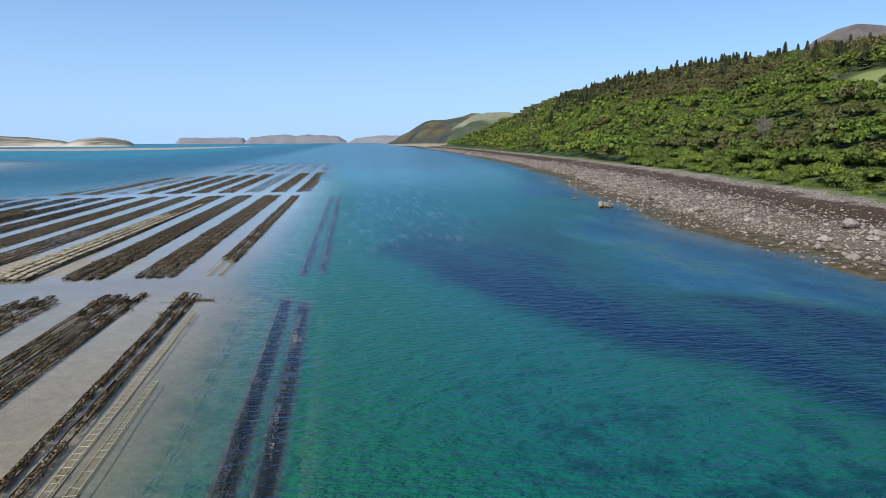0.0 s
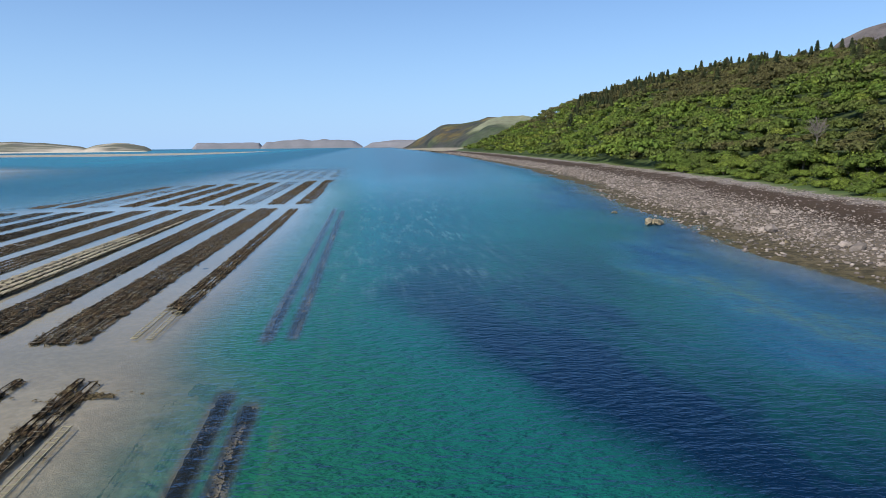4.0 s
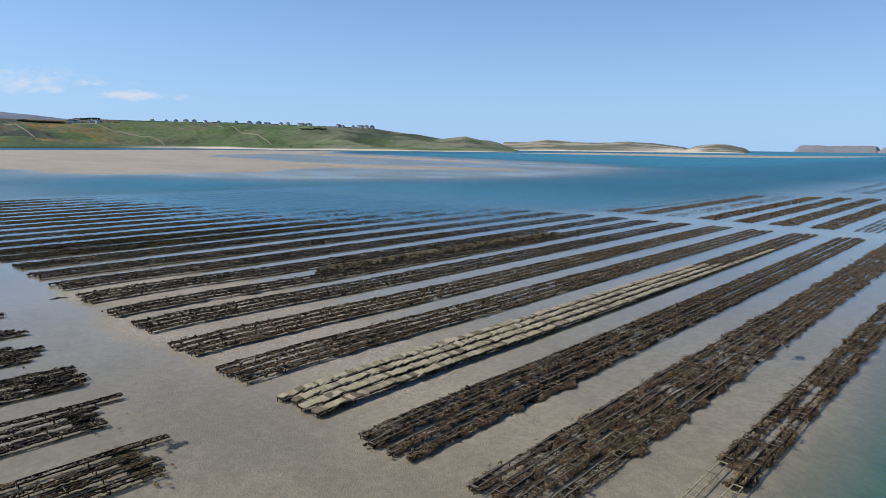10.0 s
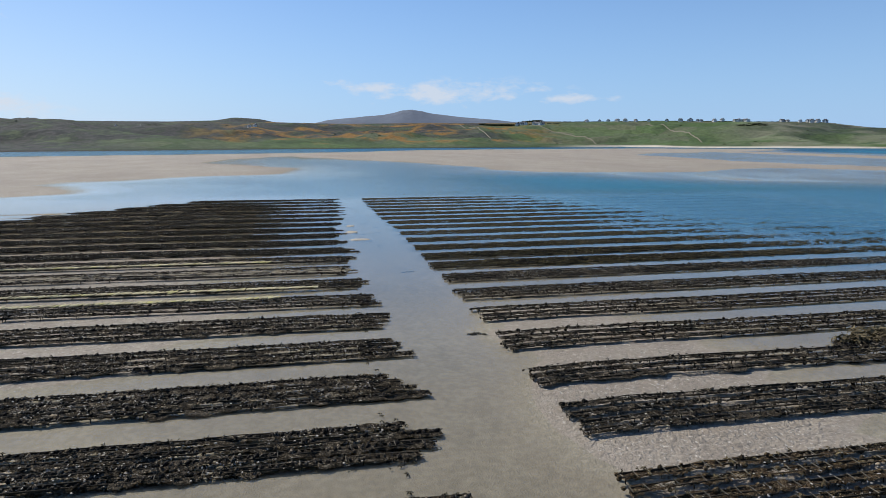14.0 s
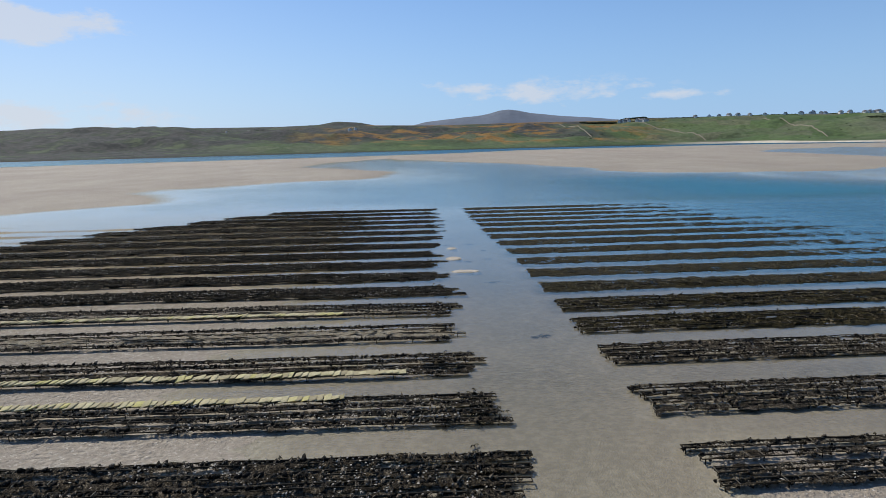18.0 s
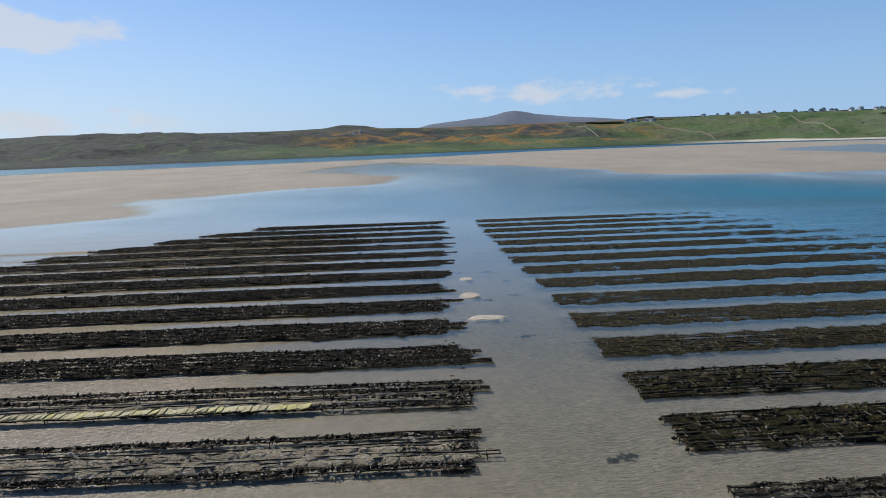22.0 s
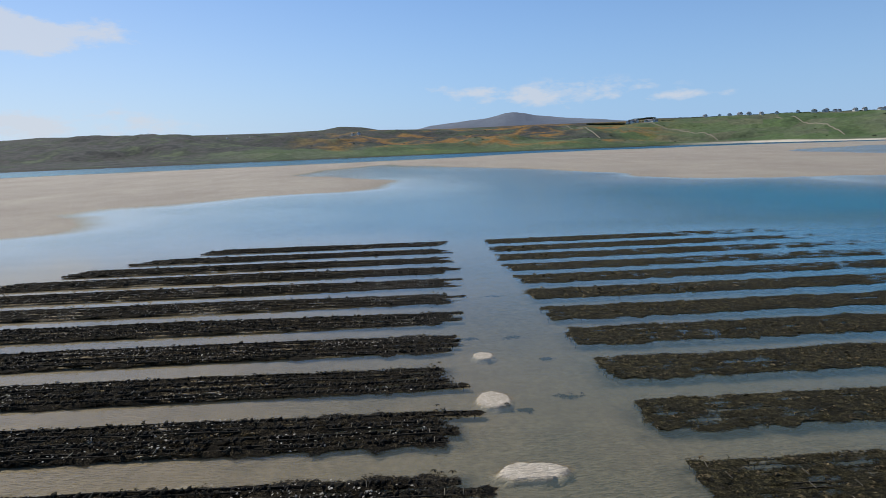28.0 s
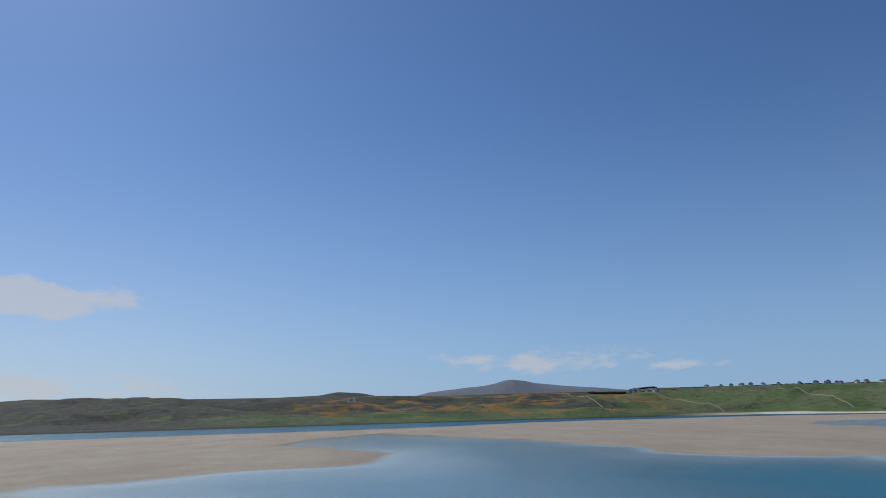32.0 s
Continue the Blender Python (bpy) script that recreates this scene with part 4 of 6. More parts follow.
    if not north:
        n = int(rng.integers(120, 260))
        px, py = x + rng.normal(-0.2, 1.1, n), y1 - 2.6 + np.abs(rng.normal(0, 0.6, n))
        pz = np.maximum(bed(px, py) + 0.06, 0.015)
        scatter("seaweed", FROND_V, FROND_F, frames(np.stack([px, py, pz], 1), rng.uniform(0, 6.28, n), rng.uniform(.25, .5, n)[:, None] * np.ones(3), rng.normal(0, .15, n), rng.normal(0, .15, n)), WEED if brown else WEED_DARK, origin, thing)
    return thing


for k in range(26):
    x = FIRST - PITCH * k + NORTH_OFF.get(k, 0.0)
    near_y = float(np.interp(k, *zip(*NORTH_END)))
    # north of the lane
    plan = None
    if k == 0:
        plan = {0: [("scraped", 79.6, 91), ("weed", 91, 197)], 1: [("scraped", 79.2, 89), ("weed", 89, 197)]}
        row(x - 0.3, near_y, N1, "scraped", True, (-1.5, -0.15), plan, 2, True)
    elif k == 3:
        plan = {i: [("pale", 70, (148, 150, 152, 172)[i]), ("dark", (148, 150, 152, 172)[i], 230)] for i in range(4)}
        row(x, near_y, N1, "pale", True, LINES, plan, 2, True)
    elif k == 7:
        plan = {0: [("bushy", 110, 162)], 1: [("bushy", 107, 164), ("dark", 164, 230)]}
        row(x, near_y, N1, "dark", True, (-3.2, -1.9, -0.62, 0.62, 1.80), plan)
    else:
        style = "weed" if k in (1,) or k > 13 else "dark"
        plan = {i: [("dark", 70, 84 + 4 * ((i * 7 + k) % 5)), ("weed", 84 + 4 * ((i * 7 + k) % 5), 230)] for i in range(4)} if k in (12, 13) else None
        row(x, near_y, N1, style, True, LINES, plan, 2 if k < 20 else 1, k < 6, 0.0, 3 < k < 12)
    # south of the lane
    x = FIRST - PITCH * k
    near_y = float(np.interp(k, *zip(*SOUTH_END)))
    a = S0 if x > -172 else max(S0, -3 + (-172 - x) * 0.84)
    plan = None
    style = "thick" if k > 13 else "dark"
    if k == 0:
        style, plan = "scraped", {0: [("dark", -60, 61), ("weed", 61, 75)], 1: [("dark", -60, 61), ("weed", 61, 75)], 2: [("bare", -60, 14), ("dark", 14, 17), ("scraped", 17, 62)], 3: [("scraped", -60, 44)]}
        plan[2] = [("scraped", -60, 62)]
    elif k in (1, 2):
        plan = {i: [("dark", -60, near_y - 7 - (3 * i + k) % 4), ("weed", near_y - 7 - (3 * i + k) % 4, 75)] for i in range(4)}
    elif k == 10:
        plan = {0: [("pale", -60, 63.2), ("dark", 63.2, 75)]}
    elif k == 11:
        style, plan = "dark", {0: [("dark", -60, 75)], 1: [("dark", -60, 75)], 2: [("weed", -60, 75)], 3: [("pale", -60, 66.8), ("dark", 66.8, 75)]}
    elif k == 12:
        style, plan = "bare", {0: [("dark", -60, 75)], 1: [("shelly", -60, 69), ("bare", 69, 75)], 2: [("shelly", -60, 70), ("bare", 70, 75)], 3: [("dark", -60, 75)]}
    elif k == 13:
        plan = {2: [("shelly", -60, 62), ("dark", 62, 75)], 3: [("pale", -60, 61), ("dark", 61, 75)]}
    made = row(x, a, near_y, style, False, LINES, plan, 2 if k < 20 else 1, k < 4, 0.84 if a > S0 else 0.0, 3 < k < 22)
    if k == 0:                                   # the outermost row lies a little askew
        turn, half = 0.030, (near_y - a) / 2
        made.rotation_euler.z = turn
        made.location = (x + math.sin(turn) * (half - 8), near_y - math.cos(turn) * half, 0)

# the next blocks up the bay, half drowned
for k in range(11):
    row(FIRST - PITCH * k, 212.0, 338.0 - 4 * k, "bare" if k % 5 == 2 else "weed", True, LINES, None, 1, True)
for k in range(7):
    row(FIRST - PITCH * k, 352.0, 470.0, "bare", True, LINES, None, 0)
# rows that stay under water along the edge of the deep channel
for x, a, b, label in ((-6.2, -45, 68, "long"), (-4.35, -45, 66, "long"), (-5.8, 76.5, 197, "long"), (-3.6, 77, 190, "long"), (-7.7, 82, 195, "thin"), (-9.3, 84, 190, "thin"), (-9.9, -45, 67, "thin"), (-8.2, -45, 66, "thin"),
                       (-8.8, 77.2, 79.4, "clump"), (-7.0, 78.6, 80.6, "clump"), (-3.2, 70, 73, "clump"), (-8.5, 67, 69.5, "clump"), (-6.1, 69.5, 71.5, "clump")):
    thing = tagged(new("oyster_trestle_row"), "dark sunken trestles wrapped in weed under clear water", "oyster trestles", "rows of oyster trestles")
    thing.location = (x, (a + b) / 2, 0)
    origin = np.array(thing.location)
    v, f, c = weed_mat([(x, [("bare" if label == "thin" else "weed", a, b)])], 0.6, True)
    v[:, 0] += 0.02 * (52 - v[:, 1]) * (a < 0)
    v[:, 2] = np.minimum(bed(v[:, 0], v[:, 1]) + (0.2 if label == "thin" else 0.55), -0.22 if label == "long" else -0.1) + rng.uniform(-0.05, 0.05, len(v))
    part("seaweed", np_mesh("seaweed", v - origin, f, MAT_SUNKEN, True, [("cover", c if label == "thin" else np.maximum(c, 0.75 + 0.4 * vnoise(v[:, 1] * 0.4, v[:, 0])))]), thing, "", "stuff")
    v, f = rails(x, a, b, 0.07)
    v[:, 0] += 0.02 * (52 - v[:, 1]) * (a < 0)
    v[:, 2] = np.minimum(v[:, 2], -0.35) - 0.45
    part("trestle_line", np_mesh("trestle_line", v - origin, f, STEEL), thing)
# loose weed lying in the lane
bits = np.random.default_rng(31)
for px, py, size in ((-162.8, 73.2, 0.55), (-162.8, 76.8, 0.5), (-149.3, 78.6, 0.7), (-147.1, 75.2, 0.35), (-178.6, 77.0, 0.6), (-133.5, 76.9, 0.4), (-110.9, 78.0, 0.5), (-40.2, 72.4, 0.4), (-82.4, 79.5, 0.4), (-156.8, 78.6, 0.35), (-19.3, 114.2, 0.3)):
    n = 22
    off = np.stack([bits.normal(0, size * 0.45, n), bits.normal(0, size * 0.8, n)], 1)
    z = bed(px + off[:, 0], py + off[:, 1]) + 0.04
    v, f = stamp(FROND_V, FROND_F, frames(np.concatenate([off, z[:, None]], 1), bits.uniform(0, 6.28, n), bits.uniform(.3, .55, n)[:, None] * np.array((1, 1, 0.25)), bits.normal(0, .1, n), bits.normal(0, .1, n)))
    tagged(new("seaweed_clump", np_mesh("seaweed_clump", v, f, WEED_DARK)), "dark clump of loose seaweed lying on wet sand", "seaweed", "loose seaweed in the lane").location = (px, py, 0)


# ---- eastern shore and wooded hill ----
def slope_of(y):
    return np.interp(y, [0, 450, 900, 1300], [0.35, 0.36, 0.45, 0.47])


def shore_z(d, y):
    """Height of the eastern land, d metres inland of the waterline."""
    z = np.interp(d, [-60, -25, -17, -13, -10, 0, 15, 30, 40, 48], [-4, -1.9, -1.0, -0.3, 0.02, 0.12, 0.9, 1.9, 2.8, 3.4])
    up = slope_of(y) * np.clip(d - 48, 0, None)
    top = 108 + 26 * smooth(400, 1000, y)
    up = top * np.tanh(up / top * 1.12)
    fade = smooth(1420, 1150, y)
    z = z + up * (0.30 + 0.70 * fade)
    rough = 0.20 * fbm(d, y, 6, 4, 21) * smooth(-20, -10, d) + 2.5 * fbm(d, y, 55, 3, 22) * smooth(50, 120, d)
    return z + rough


def shore_material():
    m = Nodes("stony_shore")
    d, big, fine = m.attr("inland"), m.noise(0.09, 5, 0.65), m.noise(2.2, 5, 0.7)
    d = m.math("ADD", d, m.math("MULTIPLY", m.math("SUBTRACT", big, 0.5), 22.0))
    col = m.ramp(m.math("DIVIDE", m.math("ADD", d, 30.0), 90.0), (0.0, (0.06, 0.065, 0.035)), (0.16, (0.115, 0.09, 0.036)), (0.28, (0.13, 0.10, 0.048)), (0.36, (0.17, 0.135, 0.09)), (0.50, (0.13, 0.10, 0.072)), (0.56, (0.055, 0.033, 0.016)),
                 (0.70, (0.070, 0.043, 0.024)), (0.735, (0.25, 0.215, 0.19)), (0.765, (0.26, 0.225, 0.20)), (0.785, (0.13, 0.165, 0.05)), (0.84, (0.07, 0.11, 0.028)), (1.0, (0.05, 0.075, 0.02)))
    col = m.mix(m.ramp(fine, (0.45, 0.0), (0.7, 0.6)), col, m.mix(0.5, col, (0.03, 0.022, 0.016)))
    col = m.mix(m.ramp(m.noise(1.3, 6, 0.75), (0.57, 0.0), (0.66, 0.45)), col, m.mix(0.5, col, (0.36, 0.31, 0.26)))
    col = m.mix(m.math("MULTIPLY", m.ramp(m.math("DIVIDE", m.math("ADD", d, 30.0), 40.0), (0.30, 0.0), (0.38, 1.0), (0.72, 1.0), (0.85, 0.2)), m.ramp(m.noise(0.55, 6, 0.7), (0.45, 0.0), (0.56, 0.8))), col, (0.035, 0.028, 0.012))
    moor = m.math("MULTIPLY", m.attr("moor"), 1.0)
    heath = m.ramp(m.noise(0.02, 6, 0.65), (0.35, (0.10, 0.07, 0.045)), (0.55, (0.075, 0.075, 0.035)), (0.7, (0.15, 0.11, 0.07)))
    col = m.mix(moor, col, heath)
    grass = m.ramp(m.noise(0.07, 5, 0.6), (0.3, (0.16, 0.20, 0.055)), (0.7, (0.24, 0.26, 0.09)))
    col = m.mix(m.attr("meadow"), col, grass)
    return m.done(col, 0.85, m.bump(m.math("ADD", fine, m.math("MULTIPLY", big, 3.0)), 0.8, 0.25), spec=0.25)


SHORE = shore_material()
D = np.concatenate([np.linspace(-45, 60, 90), np.linspace(63, 200, 46), np.linspace(206, 900, 70)])
YS = np.concatenate([np.linspace(-420, 40, 70), np.linspace(42, 480, 200), np.linspace(486, 1500, 150)])
DD, YY = np.meshgrid(D, YS, indexing="ij")
XX = DD + shore_x(YY) + 3.0 * fbm(YY, 0 * YY, 25, 3, 23) * smooth(60, 20, np.abs(DD))
ZZ = shore_z(DD, YY)
FIELD = smooth(0, 10, XX - 0.80 * YY) * smooth(132, 138, DD) * smooth(186, 180, DD) * smooth(345, 335, YY) * smooth(190, 200, YY)
MOOR = smooth(330, 420, DD) + smooth(1180, 1300, YY) * smooth(60, 110, DD)
tagged(new("ground_wooded_hill", sheet("ground_wooded_hill", XX, YY, ZZ, SHORE, [("inland", DD), ("moor", np.clip(MOOR, 0, 1)), ("meadow", FIELD)])), "stony shore rising to a wooded hillside", "hillside", kind="structure")


def ground_east(x, y):
    return shore_z(x - shore_x(y), y)


def leaf_material(name, a, b, c):
    m = Nodes(name)
    tint = m.attr("tint")
    k = m.math("FRACT", m.math("ADD", m.island(), m.each()))
    col = m.ramp(tint, (0.0, a), (0.5, b), (1.0, c))
    n = m.t.nodes.new("ShaderNodeVectorMath")
    n.operation = "SCALE"
    m.put(n.inputs[0], col)
    m.put(n.inputs[3], m.math("ADD", m.math("MULTIPLY", k, 0.85), 0.55))
    m.bsdf.inputs["Transmission Weight"].default_value = 0.0
    turned = m.t.nodes.new("ShaderNodeVectorTransform")
    turned.vector_type, turned.convert_from, turned.convert_to = "NORMAL", "OBJECT", "WORLD"
    m.t.links.new(m.attr("soft", "Vector"), turned.inputs[0])
    m.done(n.outputs[0], 0.7, turned.outputs[0], spec=0.15)
    # light comes through the leaves
    thin = m.t.nodes.new("ShaderNodeBsdfTranslucent")
    m.put(thin.inputs[0], n.outputs[0])
    m.t.links.new(turned.outputs[0], thin.inputs["Normal"])
    both = m.t.nodes.new("ShaderNodeMixShader")
    both.inputs[0].default_value = 0.3
    m.t.links.new(m.bsdf.outputs[0], both.inputs[1])
    m.t.links.new(thin.outputs[0], both.inputs[2])
    m.t.links.new(both.outputs[0], m.out.inputs[0])
    return m.mat


LEAF = leaf_material("broadleaf_foliage", (0.135, 0.125, 0.050), (0.135, 0.205, 0.034), (0.24, 0.275, 0.050))
NEEDLE = leaf_material("conifer_foliage", (0.038, 0.056, 0.028), (0.065, 0.080, 0.034), (0.11, 0.10, 0.048))
BARK = plain("grey_bark", (0.16, 0.13, 0.10), (0.30, 0.27, 0.23), 3.0, 0.9, 0.6, 0.05)
STONE = plain("shore_stone", (0.36, 0.30, 0.25), (0.15, 0.12, 0.095), 1.2, 0.85, 0.6, 0.06, 0.62)
ROCK = plain("barnacled_rock", (0.40, 0.33, 0.21), (0.18, 0.14, 0.08), 1.5, 0.85, 0.9, 0.1)


_bm = bmesh.new()
bmesh.ops.create_icosphere(_bm, subdivisions=1, radius=1.0)
_bm.verts.ensure_lookup_table()
ICO_V = np.array([v.co[:] for v in _bm.verts])
ICO_F = np.array([[v.index for v in f.verts] for f in _bm.faces])
_bm.free()


def crown_points(r, n_clump, n_leaf, leaf, seed, flat=0.8):
    """Leaf quads set on the shells of many overlapping clumps, wind-swept and uneven."""
    g = np.random.default_rng(seed)
    ang = g.uniform(0, 6.28, n_clump)
    rad = r * np.sqrt(g.uniform(0.02, 1, n_clump)) * 0.72
    cen = np.stack([rad * np.cos(ang), rad * np.sin(ang), r * flat * (0.55 + 0.75 * np.sqrt(np.clip(1 - (rad / r) ** 2, 0, 1)) * g.uniform(0.55, 1.0, n_clump))], 1)
    size = r * g.uniform(0.17, 0.36, n_clump)
    which = g.integers(0, n_clump, n_leaf)
    v = g.normal(size=(n_leaf, 3))
    v /= np.linalg.norm(v, axis=1)[:, None]
    v[:, 2] = np.where(v[:, 2] < -0.3, -v[:, 2], v[:, 2])
    pos = cen[which] + v * size[which][:, None] * np.array((1.1, 1.1, 0.8)) * g.uniform(0.75, 1.08, n_leaf)[:, None]
    tilt = v + g.normal(0, 0.5, (n_leaf, 3)) + np.array((0, 0, 0.35))
    tilt /= np.linalg.norm(tilt, axis=1)[:, None]
    ref = np.where(np.abs(tilt[:, 2:3]) > 0.9, np.array([[1.0, 0, 0]]), np.array([[0, 0, 1.0]]))
    a = np.cross(tilt, ref)
    a /= np.linalg.norm(a, axis=1)[:, None]
    b = np.cross(tilt, a)
    s = leaf * g.uniform(0.6, 1.35, n_leaf)[:, None]
    turn = g.uniform(0, 6.28, n_leaf)[:, None]
    a, b = a * np.cos(turn) + b * np.sin(turn), b * np.cos(turn) - a * np.sin(turn)
    quad = np.stack([pos - a * s * .5, pos + b * s * .38 + tilt * s * .06, pos + a * s * .5, pos - b * s * .42 - tilt * s * .05], 1)
    soft = 0.85 * v + 0.5 * (pos - np.array((0, 0, r * flat * 0.7))) / r + np.array((0, 0, 0.25)) + g.normal(0, 0.22, (n_leaf, 3))
    soft /= np.linalg.norm(soft, axis=1)[:, None]
    # the dark body of each clump behind its leaves
    big = np.argsort(-size)[:max(6, n_clump // 2)]
    cv, cf = stamp(ICO_V, ICO_F, frames(cen[big], 0.0, (size[big] * 0.52)[:, None] * np.array((1.1, 1.1, 0.8))))
    core = np.tile(ICO_V, (len(big), 1)) * 0.85 + 0.4 * (cv - np.array((0, 0, r * flat * 0.7))) / r + np.array((0, 0, 0.2))
    core /= np.linalg.norm(core, axis=1)[:, None]
    qv = np.concatenate([quad.reshape(-1, 3), cv])
    tri = np.arange(n_leaf * 4).reshape(-1, 4)
    qf = np.concatenate([tri[:, [0, 1, 2]], tri[:, [0, 2, 3]], cf + n_leaf * 4])
    return qv, qf, np.concatenate([np.repeat(soft, 4, 0), core])


def limb(p, q, r0, r1, sides=6):
    p, q = np.array(p, float), np.array(q, float)
    d = (q - p) / np.linalg.norm(q - p)
    u = np.cross(d, (0.3, 1, 0.2))
    u /= np.linalg.norm(u)
    w = np.cross(d, u)
    t = np.arange(sides) / sides * 6.283
    ring = np.cos(t)[:, None] * u + np.sin(t)[:, None] * w
    v = np.concatenate([p + ring * r0, q + ring * r1])
    i = np.arange(sides)
    return v, np.stack([i, (i + 1) % sides, sides + (i + 1) % sides, sides + i], 1)


def trunk_mesh(h, seed):
    g = np.random.default_rng(seed)
    fork = (g.normal(0, .3), g.normal(0, .3), h * 0.45)
    pieces = [limb((0, 0, -0.6), fork, 0.26, 0.19)]
    for k in range(5):
        a = k * 1.26 + g.uniform(-.4, .4)
        tip = (fork[0] + h * .42 * math.cos(a), fork[1] + h * .42 * math.sin(a), h * g.uniform(.75, 1.05))
        pieces.append(limb(fork, tip, 0.14, 0.04))
    return joined(*pieces)


def broadleaf(seed, r, leaves):
    thing = tagged(new("broadleaf_tree"), "bushy green broadleaf tree in full summer leaf above the shore", "tree", "trees along the shore")
    v, f = trunk_mesh(r * 1.2, seed)
    part("trunk", np_mesh("trunk", v, f, BARK, True), thing)
    v, f, soft = crown_points(r, 38, leaves, 0.52, seed)
    g = np.random.default_rng(seed)
    part("crown", np_mesh("crown", v, f, LEAF, False, [("tint", np.full(len(v), g.uniform(.25, .75))), ("soft", soft)]), thing)
    return thing


# trees of the wood's edge, each a thing of its own
wood = np.random.default_rng(11)
kinds = [broadleaf(100 + k, r, 1300) for k, r in enumerate((4.0, 5.2, 4.6, 6.0, 3.6))]
placed = 0
for y in np.arange(84, 345, 4.2):
    for lane_d in (47, 53, 59):
        d = lane_d + wood.uniform(-2.6, 2.6) + 4 * float(fbm(y, lane_d, 30, 2, 31))
        yy = y + wood.uniform(-2, 2)
        x = d + float(shore_x(yy))
        k = kinds[int(wood.integers(0, 5))]
        s = wood.uniform(0.75, 1.2) * (0.78 if lane_d == 47 else 1.05)
        m = Matrix.LocRotScale((x, yy, float(ground_east(x, yy)) - 2.0), Euler((0, 0, wood.uniform(0, 6.28))), (s, s, s * wood.uniform(.85, 1.1)))
        if placed < 5:
            t = kinds[placed]
            t.matrix_basis = m
        else:
            t = copy_thing(k, m)
            t.matrix_basis = m
        placed += 1

# the wood behind them
lods = [[crown_points(1.0, (28, 18, 9)[j], n, leaf, 200 + 10 * j + i, 0.9) for i in range(6)] for j, (n, leaf) in enumerate(((820, 0.15), (230, 0.21), (60, 0.34)))]
V, F, T, SN, count = [], [], [], [], 0
for y0, y1, step, lod, r in ((60, 330, 8.6, 0, 6.6), (330, 700, 10.0, 1, 7.8), (700, 1300, 11.5, 2, 8.4)):
    ys, ds = np.meshgrid(np.arange(y0, y1, step), np.arange(62 if y0 < 300 else 47, 345, step))
    ys, ds = ys.ravel() + wood.uniform(-.45, .45, ys.size) * step, ds.ravel() + wood.uniform(-.45, .45, ds.size) * step
    keep = ~((ds + shore_x(ys) > 0.80 * ys) & (ds > 126) & (ds < 190) & (ys < 345) & (ys > 190)) & (wood.random(ys.size) < 0.96)
    keep &= ~((ys > 1120) & (ds > 60 + (1300 - ys) * 1.5))
    ys, ds = ys[keep], ds[keep]
    x = ds + shore_x(ys)
    z = ground_east(x, ys)
    s = r * wood.uniform(0.68, 1.28, len(x)) * (0.85 + 0.25 * fbm(x, ys, 40, 2, 33))
    tone = np.clip(0.50 - 0.10 * smooth(330, 200, ys) + 0.55 * fbm(x, ys, 45, 3, 35) + wood.normal(0, .15, len(x)) - 0.6 * smooth(130, 215, ds + 50 * fbm(x, ys, 60, 2, 37)), 0, 1)
    mats = frames(np.stack([x, ys, z - 0.4], 1), wood.uniform(0, 6.28, len(x)), np.stack([s, s, s * wood.uniform(.8, 1.25, len(x))], 1))
    which = wood.integers(0, 6, len(x))
    for i in range(6):
        v, f, soft = lods[lod][i]
        pick = which == i
        sv, sf = stamp(v, f, mats[pick])
        V.append(sv)
        F.append(sf + count)
        T.append(np.repeat(tone[pick], len(v)))
        turn = mats[pick][:, :, :3] / np.linalg.norm(mats[pick][:, :, :3], axis=1)[:, None, :]
        SN.append(np.einsum("nij,kj->nki", turn, soft).reshape(-1, 3))
        count += len(sv)
woodland = tagged(new("woodland", np_mesh("woodland", np.concatenate(V), np.concatenate(F), LEAF, False, [("tint", np.concatenate(T)), ("soft", np.concatenate(SN))])), "dense green wood covering the hillside", "woodland", kind="stuff")


def conifer_points(seed, tiers=11):
    g = np.random.default_rng(seed)
    quads = []
    for k in range(tiers):
        h, r = 0.12 + 0.86 * k / (tiers - 1), 0.24 * (1 - k / tiers) + 0.02
        for j in range(9):
            a = j * 0.7 + k * 1.3 + g.uniform(-.3, .3)
            q = r * g.uniform(.7, 1.15)
            c, s = math.cos(a), math.sin(a)
            w = 0.06 + 0.05 * (1 - k / tiers)
            quads.append([(0, 0, h + .07), (c * q - s * w, s * q + c * w, h - .015), (c * q * 1.2, s * q * 1.2, h - .06), (c * q + s * w, s * q - c * w, h - .01)])
    v = np.array(quads).reshape(-1, 3)
    soft = v * np.array((3.0, 3.0, 0)) + np.array((0, 0, 0.35))
    return v, np.arange(len(v)).reshape(-1, 4), soft / np.linalg.norm(soft, axis=1)[:, None]


